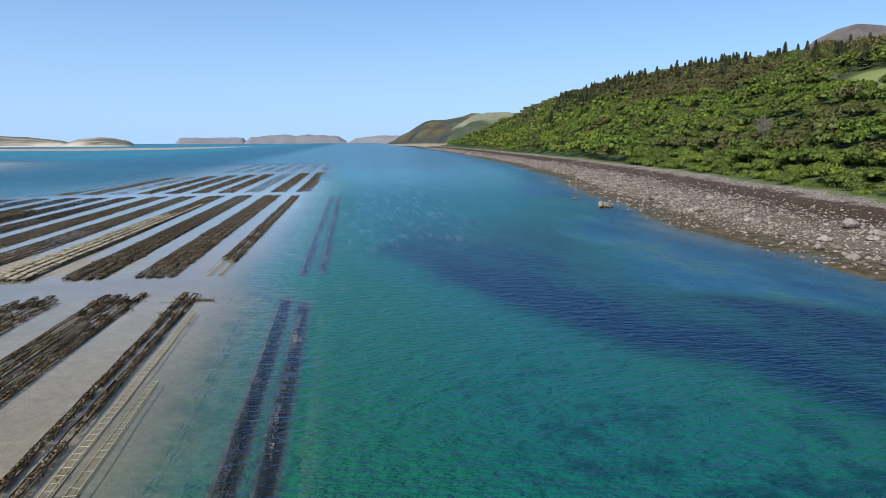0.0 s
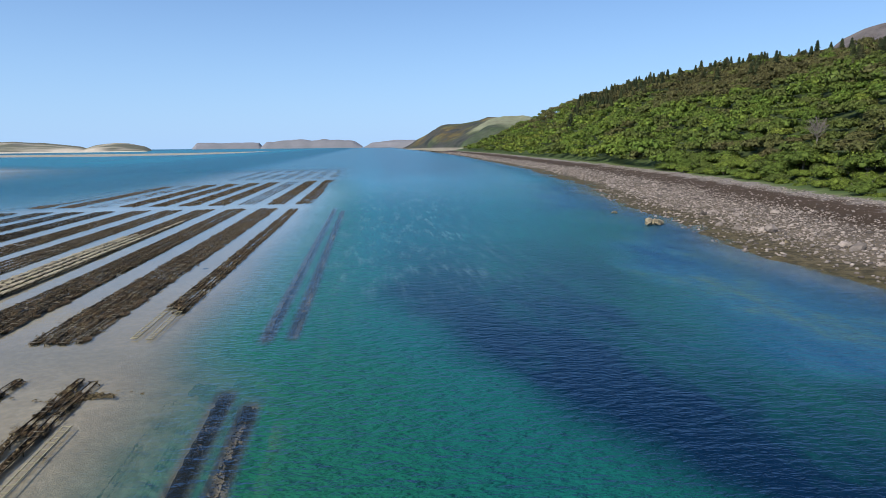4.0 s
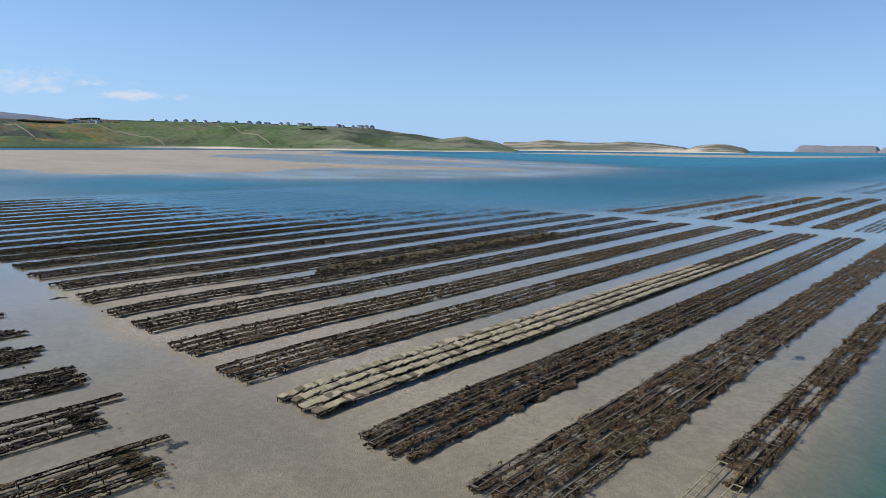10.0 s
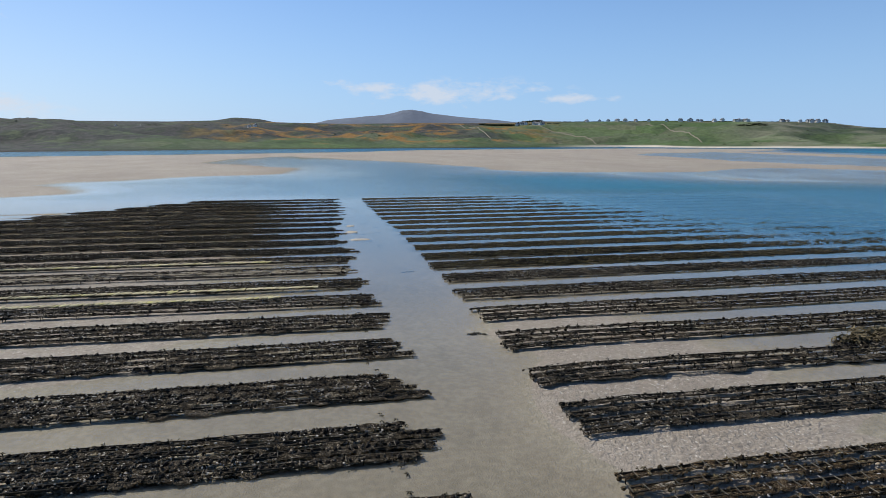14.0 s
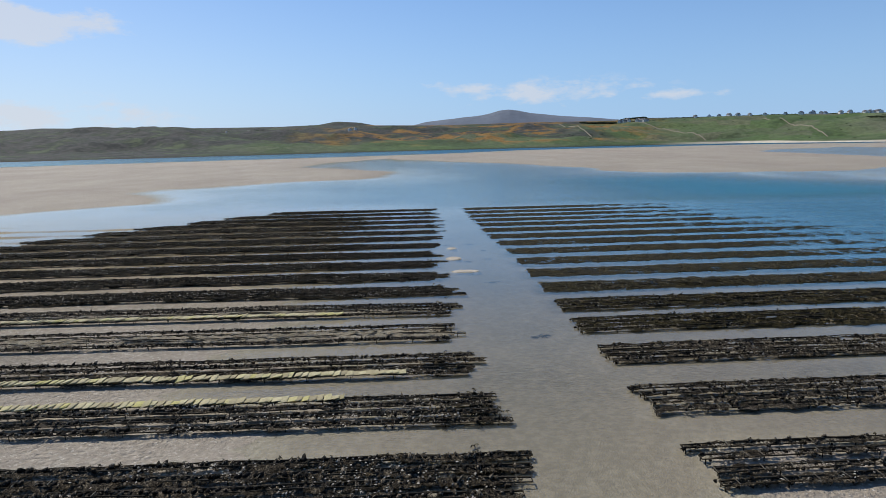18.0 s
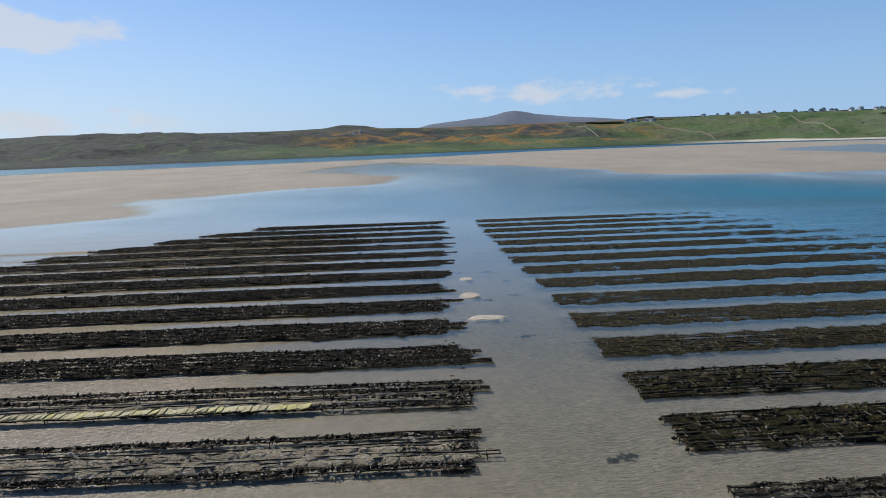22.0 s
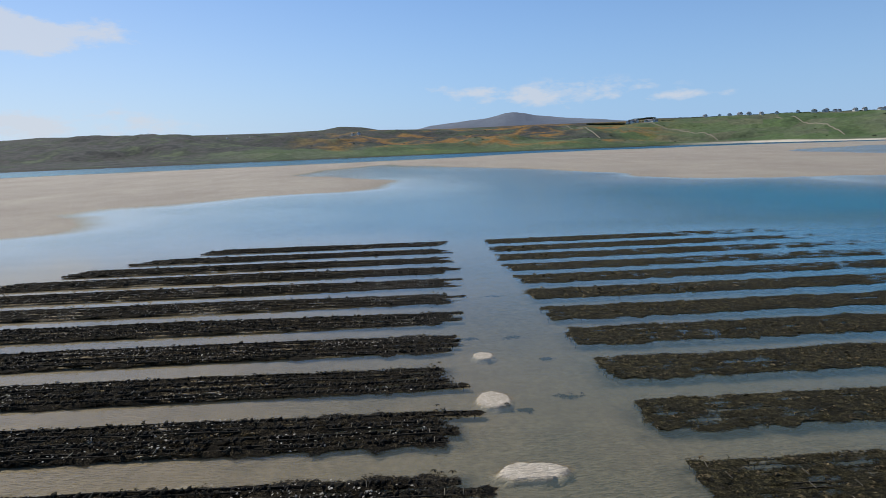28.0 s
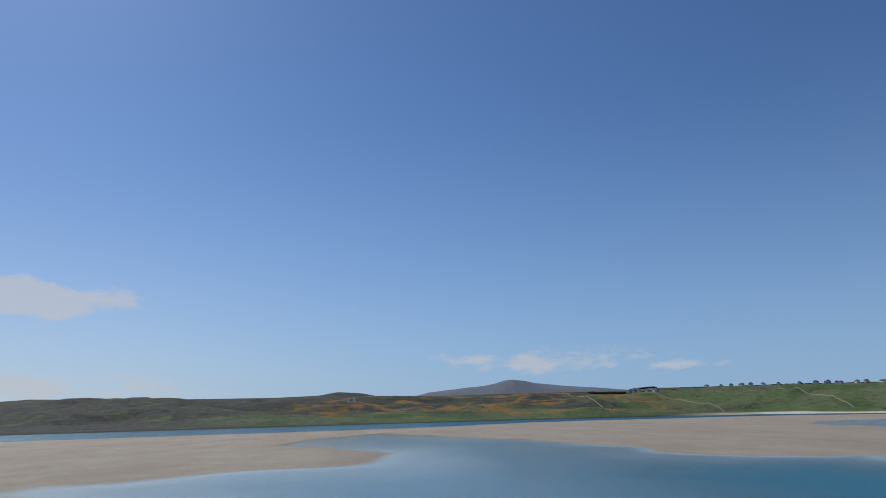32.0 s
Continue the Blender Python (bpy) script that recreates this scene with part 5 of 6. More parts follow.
spruces = []
for k in range(3):
    t = tagged(new("spruce_tree"), "dark pointed spruce standing above the broadleaf wood", "tree", "spruces on the ridge")
    v, f, soft = conifer_points(300 + k)
    part("crown", np_mesh("crown", v * np.array((13, 13, 13.0)), f, NEEDLE, False, [("tint", np.full(len(v), 0.15 + 0.3 * k)), ("soft", soft)]), t)
    v, f = limb((0, 0, -0.5), (0, 0, 12.0), 0.22, 0.04)
    part("trunk", np_mesh("trunk", v, f, BARK), t)
    spruces.append(t)
for k in range(215):
    y = wood.uniform(430, 1070) if k % 5 else wood.uniform(250, 420)
    d = wood.uniform(185, 345) if k % 3 else wood.uniform(260, 350)
    if 110 <= k < 150 or k >= 165:
        y = wood.uniform(760, 1060)
        d = y * math.tan(radians(wood.uniform(17.0, 24.5))) - float(shore_x(y))
    elif k >= 150:
        y = wood.uniform(380, 460)
        d = y * math.tan(radians(wood.uniform(34.5, 37))) - float(shore_x(y)) + 20
    x = d + float(shore_x(y))
    s = wood.uniform(0.7, 1.25) + 0.2 * (y > 600)
    m = Matrix.LocRotScale((x, y, float(ground_east(x, y)) + 1.5), Euler((0, 0, wood.uniform(0, 6.28))), (s * 1.05, s * 1.05, s))
    t = spruces[k] if k < 3 else copy_thing(spruces[k % 3], m)
    t.matrix_basis = m

# bare grey trees that stand out of the green
for k, (d, y) in enumerate(((78, 255), (70, 240), (96, 190), (140, 300), (84, 170), (130, 235))):
    g = np.random.default_rng(400 + k)
    thing = tagged(new("bare_tree"), "bare pale grey branching tree among the green wood", "tree", "bare trees")
    pieces = [limb((0, 0, -.5), (0.2, 0, 3.6), 0.28, 0.2)]
    for j in range(16):
        a, h = j * 2.4, g.uniform(2.2, 3.6)
        tip = np.array((math.cos(a) * g.uniform(1.5, 3.4), math.sin(a) * g.uniform(1.5, 3.4), h + g.uniform(1.6, 4.6)))
        pieces.append(limb((0.15, 0, h), tip, 0.13, 0.06, 5))
        for i in range(3):
            pieces.append(limb(tip * 0.7 + np.array((0, 0, h * 0.3)), tip + g.normal(0, 1.0, 3), 0.07, 0.03, 4))
    v, f = joined(*pieces)
    part("branches", np_mesh("branches", v, f, BARK), thing)
    x = d + float(shore_x(y))
    thing.matrix_basis = Matrix.LocRotScale((x, y, float(ground_east(x, y)) + 2.2), None, (1.1, 1.1, 1.1))


# ---- stones of the beach ----
def stone_mesh(seed, mat, rough=0.28, sub=1):
    bm = bmesh.new()
    bmesh.ops.create_icosphere(bm, subdivisions=sub, radius=0.5)
    for v in bm.verts:
        v.co *= 1 + rough * noise.noise(v.co * 2.2 + Vector((seed * 3.7, 0, 0)))
        v.co.z *= 0.68
    me = bpy.data.meshes.new("boulder")
    bm.to_mesh(me)
    bm.free()
    me.materials.append(mat)
    return me


ROCK_MESHES = [stone_mesh(30 + k, ROCK, 0.7, 2) for k in range(3)]
boulders = [stone_mesh(k, STONE, 0.55, 2) for k in range(6)]
peb = np.random.default_rng(21)


def stone_place(n, y0, y1, d0, d1):
    y = peb.uniform(y0, y1, n)
    d = d0 + (d1 - d0) * peb.beta(1.5, 1.9, n)
    x = d + shore_x(y) + 3.0 * fbm(y, 0 * y, 25, 3, 23)
    return x, y, shore_z(d, y)


x, y, z = stone_place(240, 70, 300, -4, 20)
for k in range(240):
    s = 0.7 + 1.5 * peb.random() ** 4
    ob = tagged(new("boulder", boulders[k % 6]), "pale weathered boulder lying on the stony beach", "boulder", "boulders on the beach")
    ob.matrix_basis = Matrix.LocRotScale((x[k], y[k], z[k] + 0.12 * s), Euler((peb.uniform(-.3, .3), peb.uniform(-.3, .3), peb.uniform(0, 6.28))), (s * peb.uniform(.8, 1.5), s, s * peb.uniform(.7, 1.0)))
for px, py, s in ((84.0, 99.5, 2.6), (74.4, 131.9, 2.3), (66.8, 84.5, 1.4)):
    ob = tagged(new("boulder", boulders[1]), "large pale boulder among smaller beach stones", "boulder", "boulders on the beach")
    ob.matrix_basis = Matrix.LocRotScale((px, py, float(ground_east(px, py)) + 0.25 * s), Euler((0, 0.1, 0.6)), (s * 1.2, s, s * 1.1))
ico = stone_mesh(9, STONE, 0.5, 1)
iv = np.array([v.co[:] for v in ico.vertices])
jf = np.array([p.vertices[:] for p in ico.polygons])
pieces = []
for n, y0, y1, d0, d1, lo, hi in ((8200, 60, 250, -3, 25, .16, .62), (500, 60, 250, -12, 0, .3, .8), (3500, 250, 620, -3, 22, .4, 1.0), (2600, 60, 420, 8, 36, .2, .55), (3600, 60, 420, 33, 41, .18, .5), (1200, 620, 1250, -6, 20, .9, 1.8)):
    x, y, z = stone_place(n, y0, y1, d0, d1)
    s = peb.uniform(lo, hi, n) * peb.uniform(.6, 1.25, n)
    pieces.append(stamp(iv, jf, frames(np.stack([x, y, z + 0.1 * s], 1), peb.uniform(0, 6.28, n), np.stack([s * peb.uniform(.8, 1.5, n), s, s * peb.uniform(.6, 1, n)], 1), peb.normal(0, .3, n))))
v, f = joined(*pieces)
tagged(new("beach_stones", np_mesh("beach_stones", v, f, STONE)), "countless grey and pale beach stones", "stones", kind="stuff")

# the rocks that stand off the shore
for px, py, s, n in ((60.2, 148, 1.25, 9), (60.4, 170.5, 0.55, 4), (72.5, 168, 0.5, 3), (70.0, 121, 0.45, 3)):
    thing = tagged(new("offshore_rock"), "ochre barnacled rock cluster standing in the shallows", "rock", "rocks off the shore")
    thing.location = (px, py, 0)
    for k in range(n):
        g = np.random.default_rng(500 + k)
        w = s * g.uniform(0.7, 1.5)
        ob = part("rock_piece", boulders[k % 6], thing)
        ob.data = ROCK_MESHES[k % 3]
        ob.matrix_basis = Matrix.LocRotScale((g.normal(0, s * .8), g.normal(0, s * .6), s * g.uniform(.05, .55)), Euler((g.uniform(-.5, .5), g.uniform(-.5, .5), g.uniform(0, 6))), (w * 1.2, w, w))
# ---- far land ----
EYE = (-100.0, 68.0)


def land_material(name):
    """Far hillside: pasture in fields, heath higher up, gorse in bloom."""
    m = Nodes(name)
    up, lush, gold, sandy = m.attr("up"), m.attr("lush"), m.attr("gold"), m.attr("sandy")
    big, mid, fine = m.noise(0.0035, 6, 0.62), m.noise(0.012, 6, 0.65), m.noise(0.06, 5, 0.65)
    cell = m.t.nodes.new("ShaderNodeTexVoronoi")
    m.t.links.new(m.where(), cell.inputs["Vector"])
    cell.inputs["Scale"].default_value = 0.0085
    tone = m.t.nodes.new("ShaderNodeSeparateColor")
    m.t.links.new(cell.outputs["Color"], tone.inputs[0])
    pasture = m.ramp(tone.outputs[0], (0.0, (0.085, 0.135, 0.042)), (0.45, (0.115, 0.175, 0.056)), (0.75, (0.15, 0.19, 0.08)), (1.0, (0.18, 0.185, 0.10)))
    heath = m.ramp(mid, (0.36, (0.034, 0.038, 0.034)), (0.46, (0.082, 0.078, 0.070)), (0.53, (0.050, 0.060, 0.044)), (0.63, (0.10, 0.125, 0.062)))
    col = m.mix(m.math("MULTIPLY", lush, m.ramp(big, (0.32, 0.55), (0.6, 1.0))), heath, pasture)
    col = m.mix(m.math("MULTIPLY", gold, m.ramp(mid, (0.46, 0.0), (0.58, 0.9))), col, (0.36, 0.18, 0.04))
    col = m.mix(m.ramp(fine, (0.42, 0.55), (0.62, 0.0)), col, m.mix(0.65, col, (0.014, 0.022, 0.010)))
    col = m.mix(m.ramp(up, (0.010, 0.85), (0.018, 0.0)), col, (0.055, 0.048, 0.042))
    col = m.mix(sandy, col, m.ramp(fine, (0.3, (0.55, 0.46, 0.34)), (0.7, (0.68, 0.60, 0.47))))
    return m.done(col, 0.9, m.bump(m.math("ADD", fine, mid), 0.8, 6.0), spec=0.15)


LAND = land_material("far_hillside")


def polar(name, label, az0, az1, r0, r1, crest, profile, n_az, n_r, wobble=0.0, paint=None, mat=None, category="hill", ragged=0.0):
    """Land seen across the water: azimuths clockwise from +y, crest height by azimuth, rising from r0 to r1."""
    A, K = np.meshgrid(np.linspace(az0, az1, n_az), np.linspace(0, 1, n_r), indexing="ij")
    rr0 = r0(A) if callable(r0) else r0
    R = rr0 + (r1 - rr0) * K
    x, y = EYE[0] + R * np.sin(np.radians(A)), EYE[1] + R * np.cos(np.radians(A))
    H = np.interp(A, *zip(*crest)) * (1 + ragged * fbm(A, A * 0, 1.1, 3, 57))
    z = H * profile(K) + wobble * fbm(x, y, 260, 5, 41) * smooth(0, 0.25, K) * smooth(1.0, 0.6, K) * np.clip(H / 60, 0.1, 1)
    z = np.where(K == 0, -4.0, z)
    att = [("up", K)]
    zero = np.zeros_like(A)
    got = paint(A, K, x, y) if paint else {}
    att += [(k, got.get(k, zero)) for k in ("lush", "gold", "sandy")]
    return tagged(new(name, sheet(name, x, y, z, mat or LAND, att)), label, category, kind="structure")


def west_paint(A, K, x, y):
    n = fbm(x, y, 220, 4, 43)
    lush = (1 - 0.6 * smooth(-63, -46, A)) * smooth(-76, -70, A + 3 * n) * smooth(0.95, 0.75, K - 0.35 * smooth(-66, -58, A)) + 0.9 * smooth(-110, -100, A) * smooth(0.30, 0.18, K + 0.15 * n) + 0.5 * smooth(-0.1, 0.4, n) * smooth(-100, -90, A)
    gold = smooth(-104, -92, A) * smooth(-66, -74, A) * smooth(0.06, 0.12, K) * smooth(-0.15, 0.15, fbm(x, y, 150, 3, 45) + 0.4 * smooth(-88, -78, A) * smooth(0.3, 0.6, K))
    sandy = smooth(-70, -62, A) * smooth(0.05, 0.025, K + 0.02 * n) + 0.2 * smooth(-60, -46, A) * smooth(-0.2, 0.3, fbm(x, y, 130, 3, 49))
    return {"lush": np.clip(lush, 0, 1), "gold": np.clip(gold, 0, 1), "sandy": sandy}


def west_shore(A):
    return np.interp(A, [-150, -125, -110, -100, -90, -80, -70, -62, -54, -34], [1250, 1320, 1350, 1440, 1570, 1720, 1900, 2060, 1800, 1750])


RISE = lambda K: smooth(0, 1, K) * 0.35 + 0.65 * np.clip(K, 0, 1) ** 0.8
CREST_WEST = ((-150, 70), (-121, 96), (-118.5, 108), (-110, 104), (-100.7, 104), (-93, 106), (-87, 100), (-80, 104), (-72, 102), (-70, 110), (-65.5, 106), (-59.5, 107), (-53.5, 100), (-47.7, 92), (-44, 66), (-41.3, 46), (-39, 54), (-37.5, 36), (-36, 24), (-35, 8), (-34, -6))
polar("ground_western_hills", "low western hills of pasture, dark heath and orange gorse", -150, -34, west_shore, 3000, CREST_WEST, RISE, 460, 70, 34, west_paint)
# higher ground far behind
polar("ground_far_moor", "dark moorland ridge behind the nearer hills", -150, -88, 3150, 3900, ((-150, 90), (-125, 118), (-119, 128), (-101, 132), (-97.5, 140), (-96, 158), (-94, 150), (-92.5, 130), (-88, 110)), RISE, 160, 16, 8)
# distance haze is mixed into the heather's colour, turning it blue-grey
MOUNT = plain("hazed_heather_mountain", (0.205, 0.235, 0.275), (0.15, 0.172, 0.205), 0.004, 0.95, 0.5, 8.0)
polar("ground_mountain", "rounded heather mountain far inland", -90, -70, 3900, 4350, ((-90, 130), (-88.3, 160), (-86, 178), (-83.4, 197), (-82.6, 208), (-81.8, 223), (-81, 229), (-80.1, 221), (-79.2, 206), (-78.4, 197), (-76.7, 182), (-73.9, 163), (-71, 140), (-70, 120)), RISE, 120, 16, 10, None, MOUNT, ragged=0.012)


def dune_paint(A, K, x, y):
    n = fbm(x, y, 200, 4, 47)
    return {"lush": 0.2 + 0.3 * smooth(-0.2, 0.3, n), "sandy": np.clip(0.15 + 0.4 * smooth(-0.1, 0.4, fbm(x, y, 120, 3, 48)) + smooth(0.10, 0.05, K + 0.03 * n) + 0.9 * smooth(-23.5, -21.5, A) * smooth(-18.5, -20, A) * smooth(0.5, 0.25, K), 0, 1)}


polar("ground_dunes", "low grassy dunes with a pale strand", -36, -15.9, 2500, 3300, ((-36, 36), (-34, 40), (-32.2, 52), (-30, 40), (-28, 38), (-25.4, 44), (-23.4, 38), (-21, 22), (-20.6, 14), (-20, 26), (-18.6, 38), (-17.6, 34), (-16.4, 20), (-15.9, 2)), RISE, 260, 30, 8, dune_paint, None, "hill", 0.05)
# sea haze over the islands is put into this pale lavender-grey rock colour
HEAD = plain("haze_paled_cliff", (0.28, 0.27, 0.28), (0.20, 0.20, 0.205), 0.012, 0.95, 0.8, 6.0)
for name, a0, a1, r, crest in (("ground_island_1", -13.2, -7.6, 4150, ((-13.2, 8), (-12.9, 40), (-12, 42), (-10.5, 36), (-9.3, 40), (-7.9, 36), (-7.6, 6))),
                               ("ground_island_2", -7.7, 0.9, 4000, ((-7.7, 10), (-7.2, 44), (-6, 52), (-3, 54), (-1, 56), (0.2, 46), (0.9, 6))),
                               ("ground_island_3", 1.0, 7.0, 4050, ((1.0, 4), (1.6, 34), (3, 46), (4.5, 50), (6, 40), (7, 4)))):
    polar(name, "low cliffed island on the sea's horizon", a0, a1, r, r + 330, crest, lambda K: np.clip(K * 6, 0, 1) ** 0.5 * (0.8 + 0.2 * smooth(0, 1, K)), 160, 16, 6, None, HEAD, "island", 0.16)


def head_paint(A, K, x, y):
    n = fbm(x, y, 160, 5, 51)
    field = smooth(9.6, 10.6, A - 6 * (K - 0.55) + 0.4 * n) * smooth(0.28, 0.34, K + 0.05 * n) * smooth(0.74, 0.68, K)
    return {"lush": np.clip(0.35 * smooth(0.0, 0.35, n - 0.5 * K + 0.1) * smooth(6.5, 9, A + 2 * n) + field, 0, 1), "gold": 0.32 * smooth(10, 7, A) * smooth(0.15, 0.4, K) + 0.5 * smooth(9, 10, A) * smooth(0.6, 0.72, K) * smooth(0, 0.3, n), "sandy": 0.25 * field + 0.5 * smooth(0.03, 0.01, K)}


EYE = (0.0, 0.0)
polar("ground_headland", "heather headland with one pale green field", 3.0, 24, lambda A: np.interp(A, [3, 4, 6, 9, 12, 24], [2700, 2500, 2050, 1500, 1250, 1150]), 2750,
      ((3.0, 3), (3.6, 16), (4.2, 36), (4.9, 52), (5.5, 70), (6.3, 86), (8, 90), (9.6, 104), (10.3, 116), (11, 117), (12.1, 112), (13.7, 104), (16.2, 108), (24, 100)), lambda K: 0.12 * np.clip(K * 12, 0, 1) + 0.88 * np.clip(K * 1.35, 0, 1) ** 0.9, 200, 60, 34, head_paint)
polar("ground_high_moor", "purple-brown heather hill above the wood", 33.5, 62, 900, 1750, ((33.5, 70), (35, 190), (36.7, 236), (38, 255), (39.2, 264), (40.5, 258), (43, 240), (50, 180), (62, 60)), lambda K: np.clip(K, 0, 1) ** 1.6, 90, 40, 8, None, plain("heather_moor", (0.10, 0.082, 0.074), (0.21, 0.185, 0.172), 0.015, 0.95, 1.0, 6.0))
EYE = (-100.0, 68.0)


# ---- houses along the western ridge ----
WALL = plain("white_lime_wall", (0.78, 0.77, 0.74), (0.66, 0.65, 0.62), 0.5, 0.8, 0.2)
SLATE = plain("slate_roof", (0.10, 0.10, 0.11), (0.17, 0.165, 0.17), 0.6, 0.7, 0.4)
PANE = plain("dark_window", (0.03, 0.035, 0.045), (0.05, 0.055, 0.065), 0.5, 0.15, 0.0)


def west_ground(az, r):
    r0 = float(west_shore(np.array(az)))
    K = np.array((r - r0) / (3000 - r0))
    x, y = EYE[0] + r * math.sin(radians(az)), EYE[1] + r * math.cos(radians(az))
    H = float(np.interp(az, *zip(*CREST_WEST)))
    return x, y, H * float(RISE(K)) + 34 * float(fbm(x, y, 260, 5, 41)) * float(smooth(0, .25, K) * smooth(1.0, .6, K)) * min(1, max(.1, H / 60))


def house(w, d, h, roof_mat=None):
    thing = tagged(new("house"), "small white house with a slate roof on the ridge", "house", "houses along the ridge")
    bm = bmesh.new()
    pts = [(-w / 2, -d / 2), (w / 2, -d / 2), (w / 2, d / 2), (-w / 2, d / 2)]
    lo = [bm.verts.new((a, b, -3)) for a, b in pts]
    hi = [bm.verts.new((a, b, h)) for a, b in pts]
    ga, gb = bm.verts.new((-w / 2, 0, h + d * .42)), bm.verts.new((w / 2, 0, h + d * .42))
    for i in range(4):
        bm.faces.new((lo[i], lo[(i + 1) % 4], hi[(i + 1) % 4], hi[i]))
    bm.faces.new((hi[3], hi[0], ga))
    bm.faces.new((hi[1], hi[2], gb))
    me = bpy.data.meshes.new("wall")
    bm.to_mesh(me)
    bm.free()
    me.materials.append(WALL)
    part("wall", me, thing)
    e = 0.5
    v = np.array([(s * (w / 2 + e), k * (d / 2 + e), h - 0.3) for k in (-1, 1) for s in (-1, 1)] + [(s * (w / 2 + e), 0, h + d * .42 + .25) for s in (-1, 1)])
    v = np.concatenate([v, v + np.array((0, 0, 0.3))])
    f = np.array([(0, 1, 5, 4), (2, 4, 5, 3), (6, 10, 11, 7), (8, 9, 11, 10), (0, 6, 7, 1), (2, 3, 9, 8), (0, 4, 10, 6), (4, 2, 8, 10), (1, 7, 11, 5), (5, 11, 9, 3)])
    roof = part("roof", np_mesh("roof", v, f, SLATE), thing)
    for s in (-1, 1):
        ch = np_mesh("chimney", BOX_V * np.array((1.0, 0.8, 1.6)) + np.array((s * w * .44, 0, h + d * .42 + .5)), BOX_F, WALL)
        part("chimney", ch, roof)
    for s in (-1, 1):
        for k in (-0.3, 0.0, 0.3):
            part("window", np_mesh("window", BOX_V * np.array((1.2, 0.12, 1.4)) + np.array((k * w, s * d / 2, h * .55)), BOX_F, PANE), thing)
    return thing


hs = np.random.default_rng(61)
small, long_one = house(13, 7.5, 4.2), house(24, 9, 5.5)
n_h = 0
for az in np.concatenate([hs.uniform(-66, -47.5, 34), hs.uniform(-71.8, -68.6, 6), [-58, -57.2, -56.4, -60.5]]):
    r = (2800 if az < -66.4 else 2945) + hs.uniform(-15, 15)
    x, y, z = west_ground(az, r)
    src = long_one if az < -66.4 and n_h % 2 else small
    s = hs.uniform(0.9, 1.35)
    m = Matrix.LocRotScale((x, y, z + 0.5), Euler((0, 0, radians(90 - az) + hs.uniform(-.7, .7))), (s, s, s))
    if n_h == 0:
        small.matrix_basis = m
    elif n_h == 1:
        x, y, z = west_ground(-69.6, 2795)
        long_one.matrix_basis = Matrix.LocRotScale((x, y, z + 0.5), Euler((0, 0, radians(69.6))), (1.6, 1, 1))
    else:
        copy_thing(src, m)
    n_h += 1
# croft houses low on the heath, and the white house on the headland
for az, r in ((-94.4, 2350), (-94.9, 2330), (-103.4, 2250), (-105.2, 2250)):
    x, y, z = west_ground(az, r)
    copy_thing(small, Matrix.LocRotScale((x, y, z + 0.5), Euler((0, 0, 0.4)), (0.9, 0.9, 0.9)))
for az, r, z in ((15.57, 1490, 73.5), (15.9, 1505, 73)):
    copy_thing(small, Matrix.LocRotScale((r * math.sin(radians(az)), r * math.cos(radians(az)), z), Euler((0, 0, 0.3)), (1, 1, 1)))

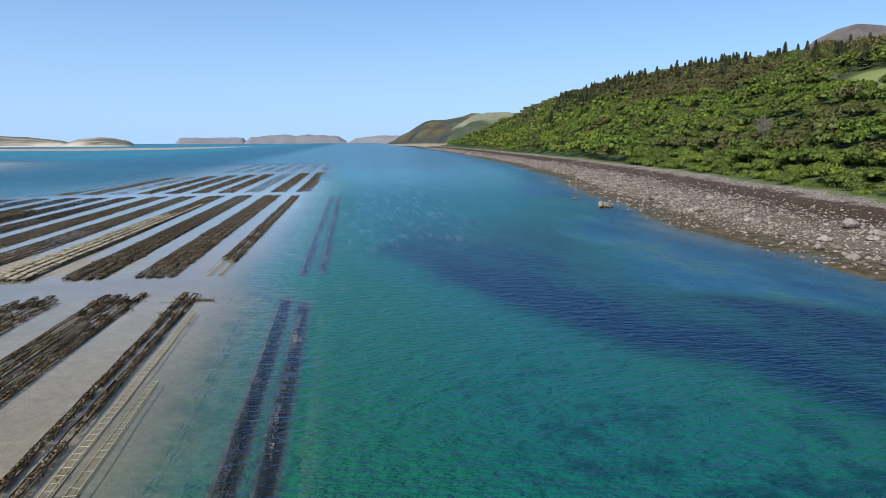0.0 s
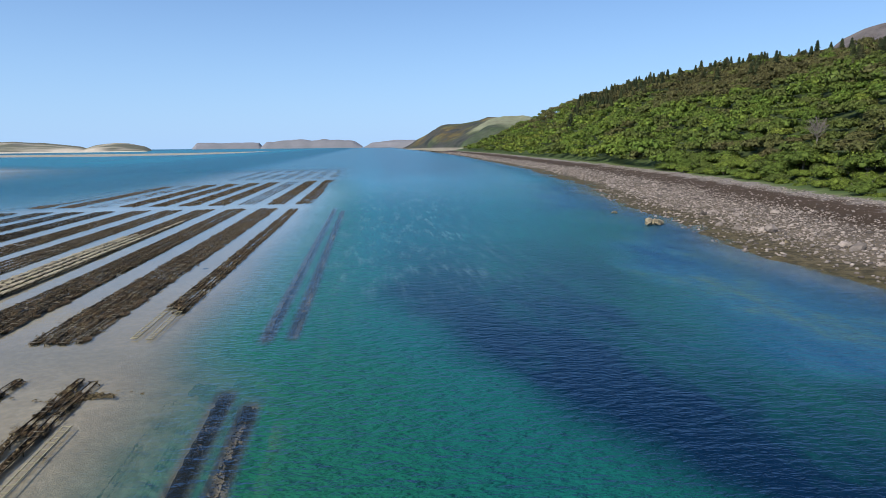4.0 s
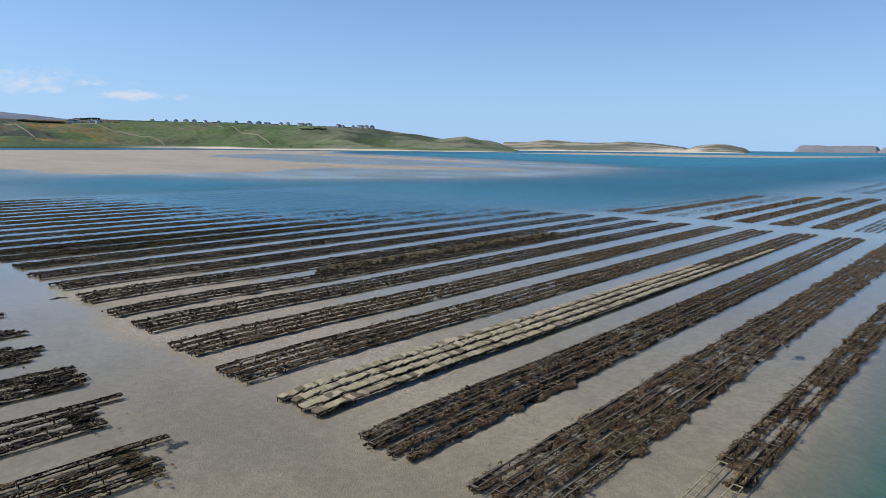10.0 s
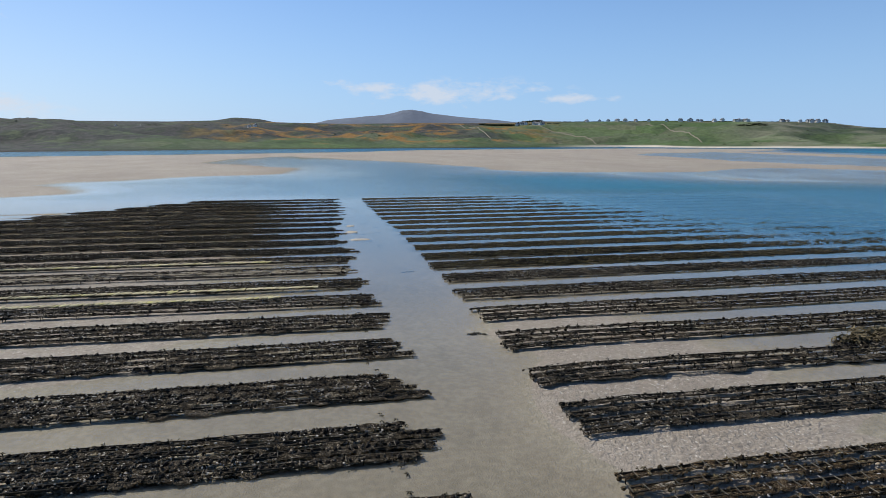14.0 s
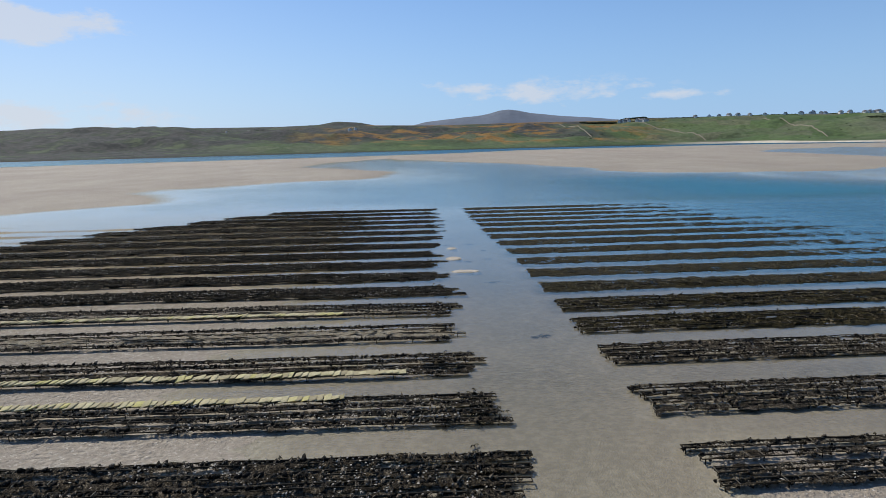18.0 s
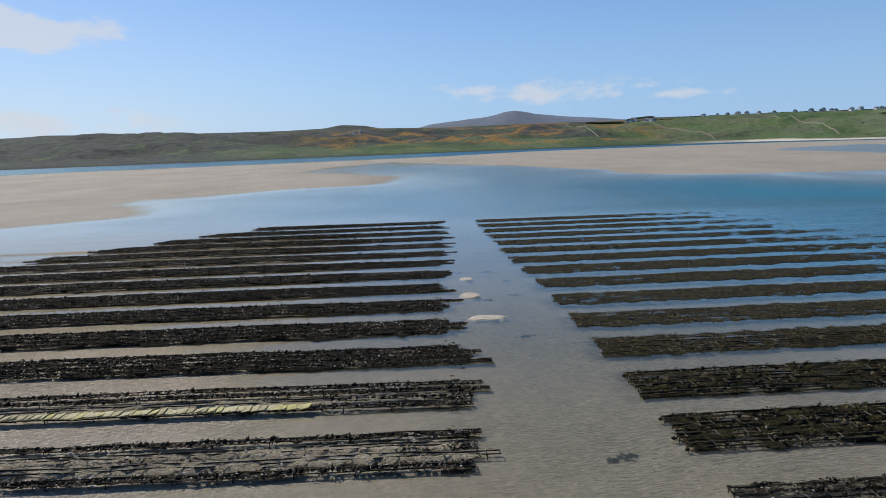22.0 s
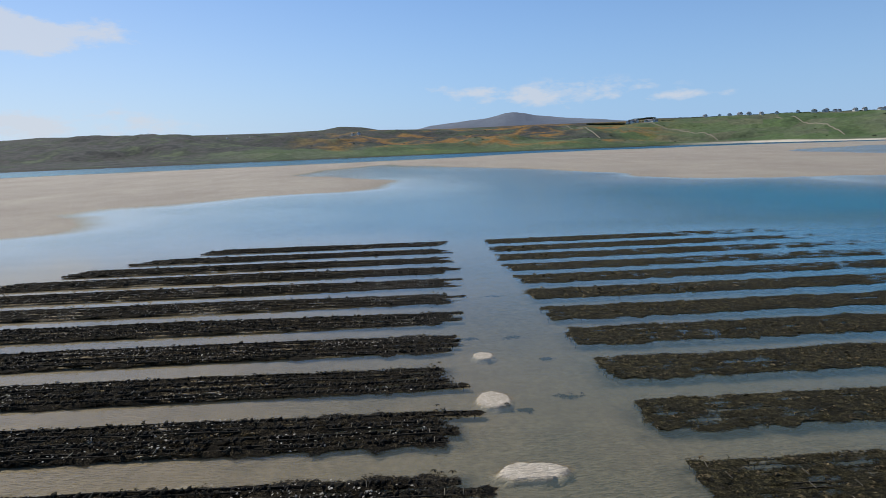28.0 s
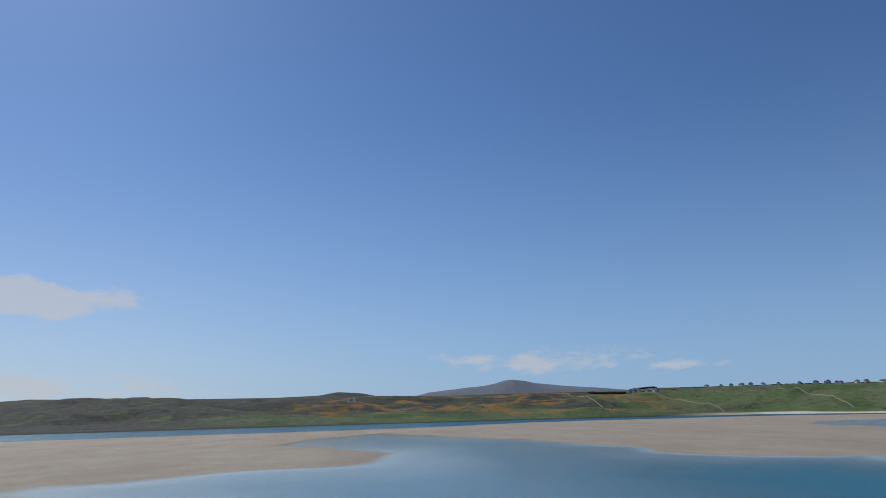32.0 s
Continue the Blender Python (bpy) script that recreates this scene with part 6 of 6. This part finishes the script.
# dark shelter belts and scrub on the ridge
V, F, T, SN, count = [], [], [], [], 0
spots = []
for a in hs.uniform(-67.5, -47.5, 24):
    wide, tall = hs.uniform(0.1, 0.85), hs.uniform(2.6, 4.4)
    spots += [(a + o, 2955 + hs.uniform(-15, 20), tall * hs.uniform(.7, 1.15)) for o in hs.normal(0, wide, int(8 + 30 * wide))]
spots += [(a, 2800 + hs.uniform(-20, 20), hs.uniform(6, 9)) for a in hs.uniform(-74.8, -71.9, 190)] + [(a, 2950 + hs.uniform(-15, 15), hs.uniform(7, 11)) for a in hs.uniform(-71.4, -69.5, 60)]
spots += [(a, 2830 + hs.uniform(-10, 15), hs.uniform(3, 5)) for a in hs.uniform(-71.7, -68.0, 45)] + [(a, 2450 + hs.uniform(-30, 40), 4.5) for a in hs.uniform(-53.6, -51.2, 60)]
spots += [(a, r, hs.uniform(2, 4)) for a, r in zip(hs.uniform(-112, -48, 260), hs.uniform(1900, 2800, 260)) if r > float(west_shore(np.array(a))) + 40]
for az, r, s in spots:
    x, y, z = west_ground(az, r)
    v, f, soft = lods[2][int(hs.integers(0, 6))]
    sv, sf = stamp(v, f, frames([(x, y, z - 0.6 * s)], hs.uniform(0, 6.28), (s * 1.4, s * 1.4, s * 0.95)))
    V.append(sv)
    F.append(sf + count)
    T.append(np.full(len(sv), hs.uniform(0, .45)))
    SN.append(soft)
    count += len(sv)
tagged(new("scrub", np_mesh("scrub", np.concatenate(V), np.concatenate(F), NEEDLE, False, [("tint", np.concatenate(T)), ("soft", np.concatenate(SN))])), "dark trees and scrub between the far fields", "scrub", kind="stuff")

# pale tracks running down the pasture
TRACK = plain("pale_track", (0.25, 0.22, 0.15), (0.18, 0.165, 0.11), 0.2, 0.9, 0.3)
for a0, r0, a1, r1, bend in ((-76.6, 2700, -73.8, 2180, 0.6), (-70.5, 2760, -63.5, 2180, 0.9), (-60.5, 2800, -55.5, 2080, 1.0)):
    k = np.linspace(0, 1, 60)
    az = a0 + (a1 - a0) * k + bend * np.sin(k * 3.14) * 0.4
    rr = r0 + (r1 - r0) * k
    pts = np.array([west_ground(a, r) for a, r in zip(az, rr)])
    side = np.cross(np.gradient(pts, axis=0), (0, 0, 1))
    side /= np.linalg.norm(side, axis=1)[:, None]
    v = np.concatenate([pts + side * 1.0 + np.array((0, 0, 2.4)), pts - side * 1.0 + np.array((0, 0, 2.4)), pts - side * 2.2 - np.array((0, 0, 2)), pts + side * 2.2 - np.array((0, 0, 2))])
    i = np.arange(59)
    f = np.concatenate([np.stack([i, i + 1, 60 + i + 1, 60 + i], 1), np.stack([180 + i, 181 + i, i + 1, i], 1), np.stack([60 + i, 61 + i, 121 + i, 120 + i], 1)])
    tagged(new("track", np_mesh("track", v, f, TRACK)), "pale stony track crossing the far pasture", "track", kind="structure")
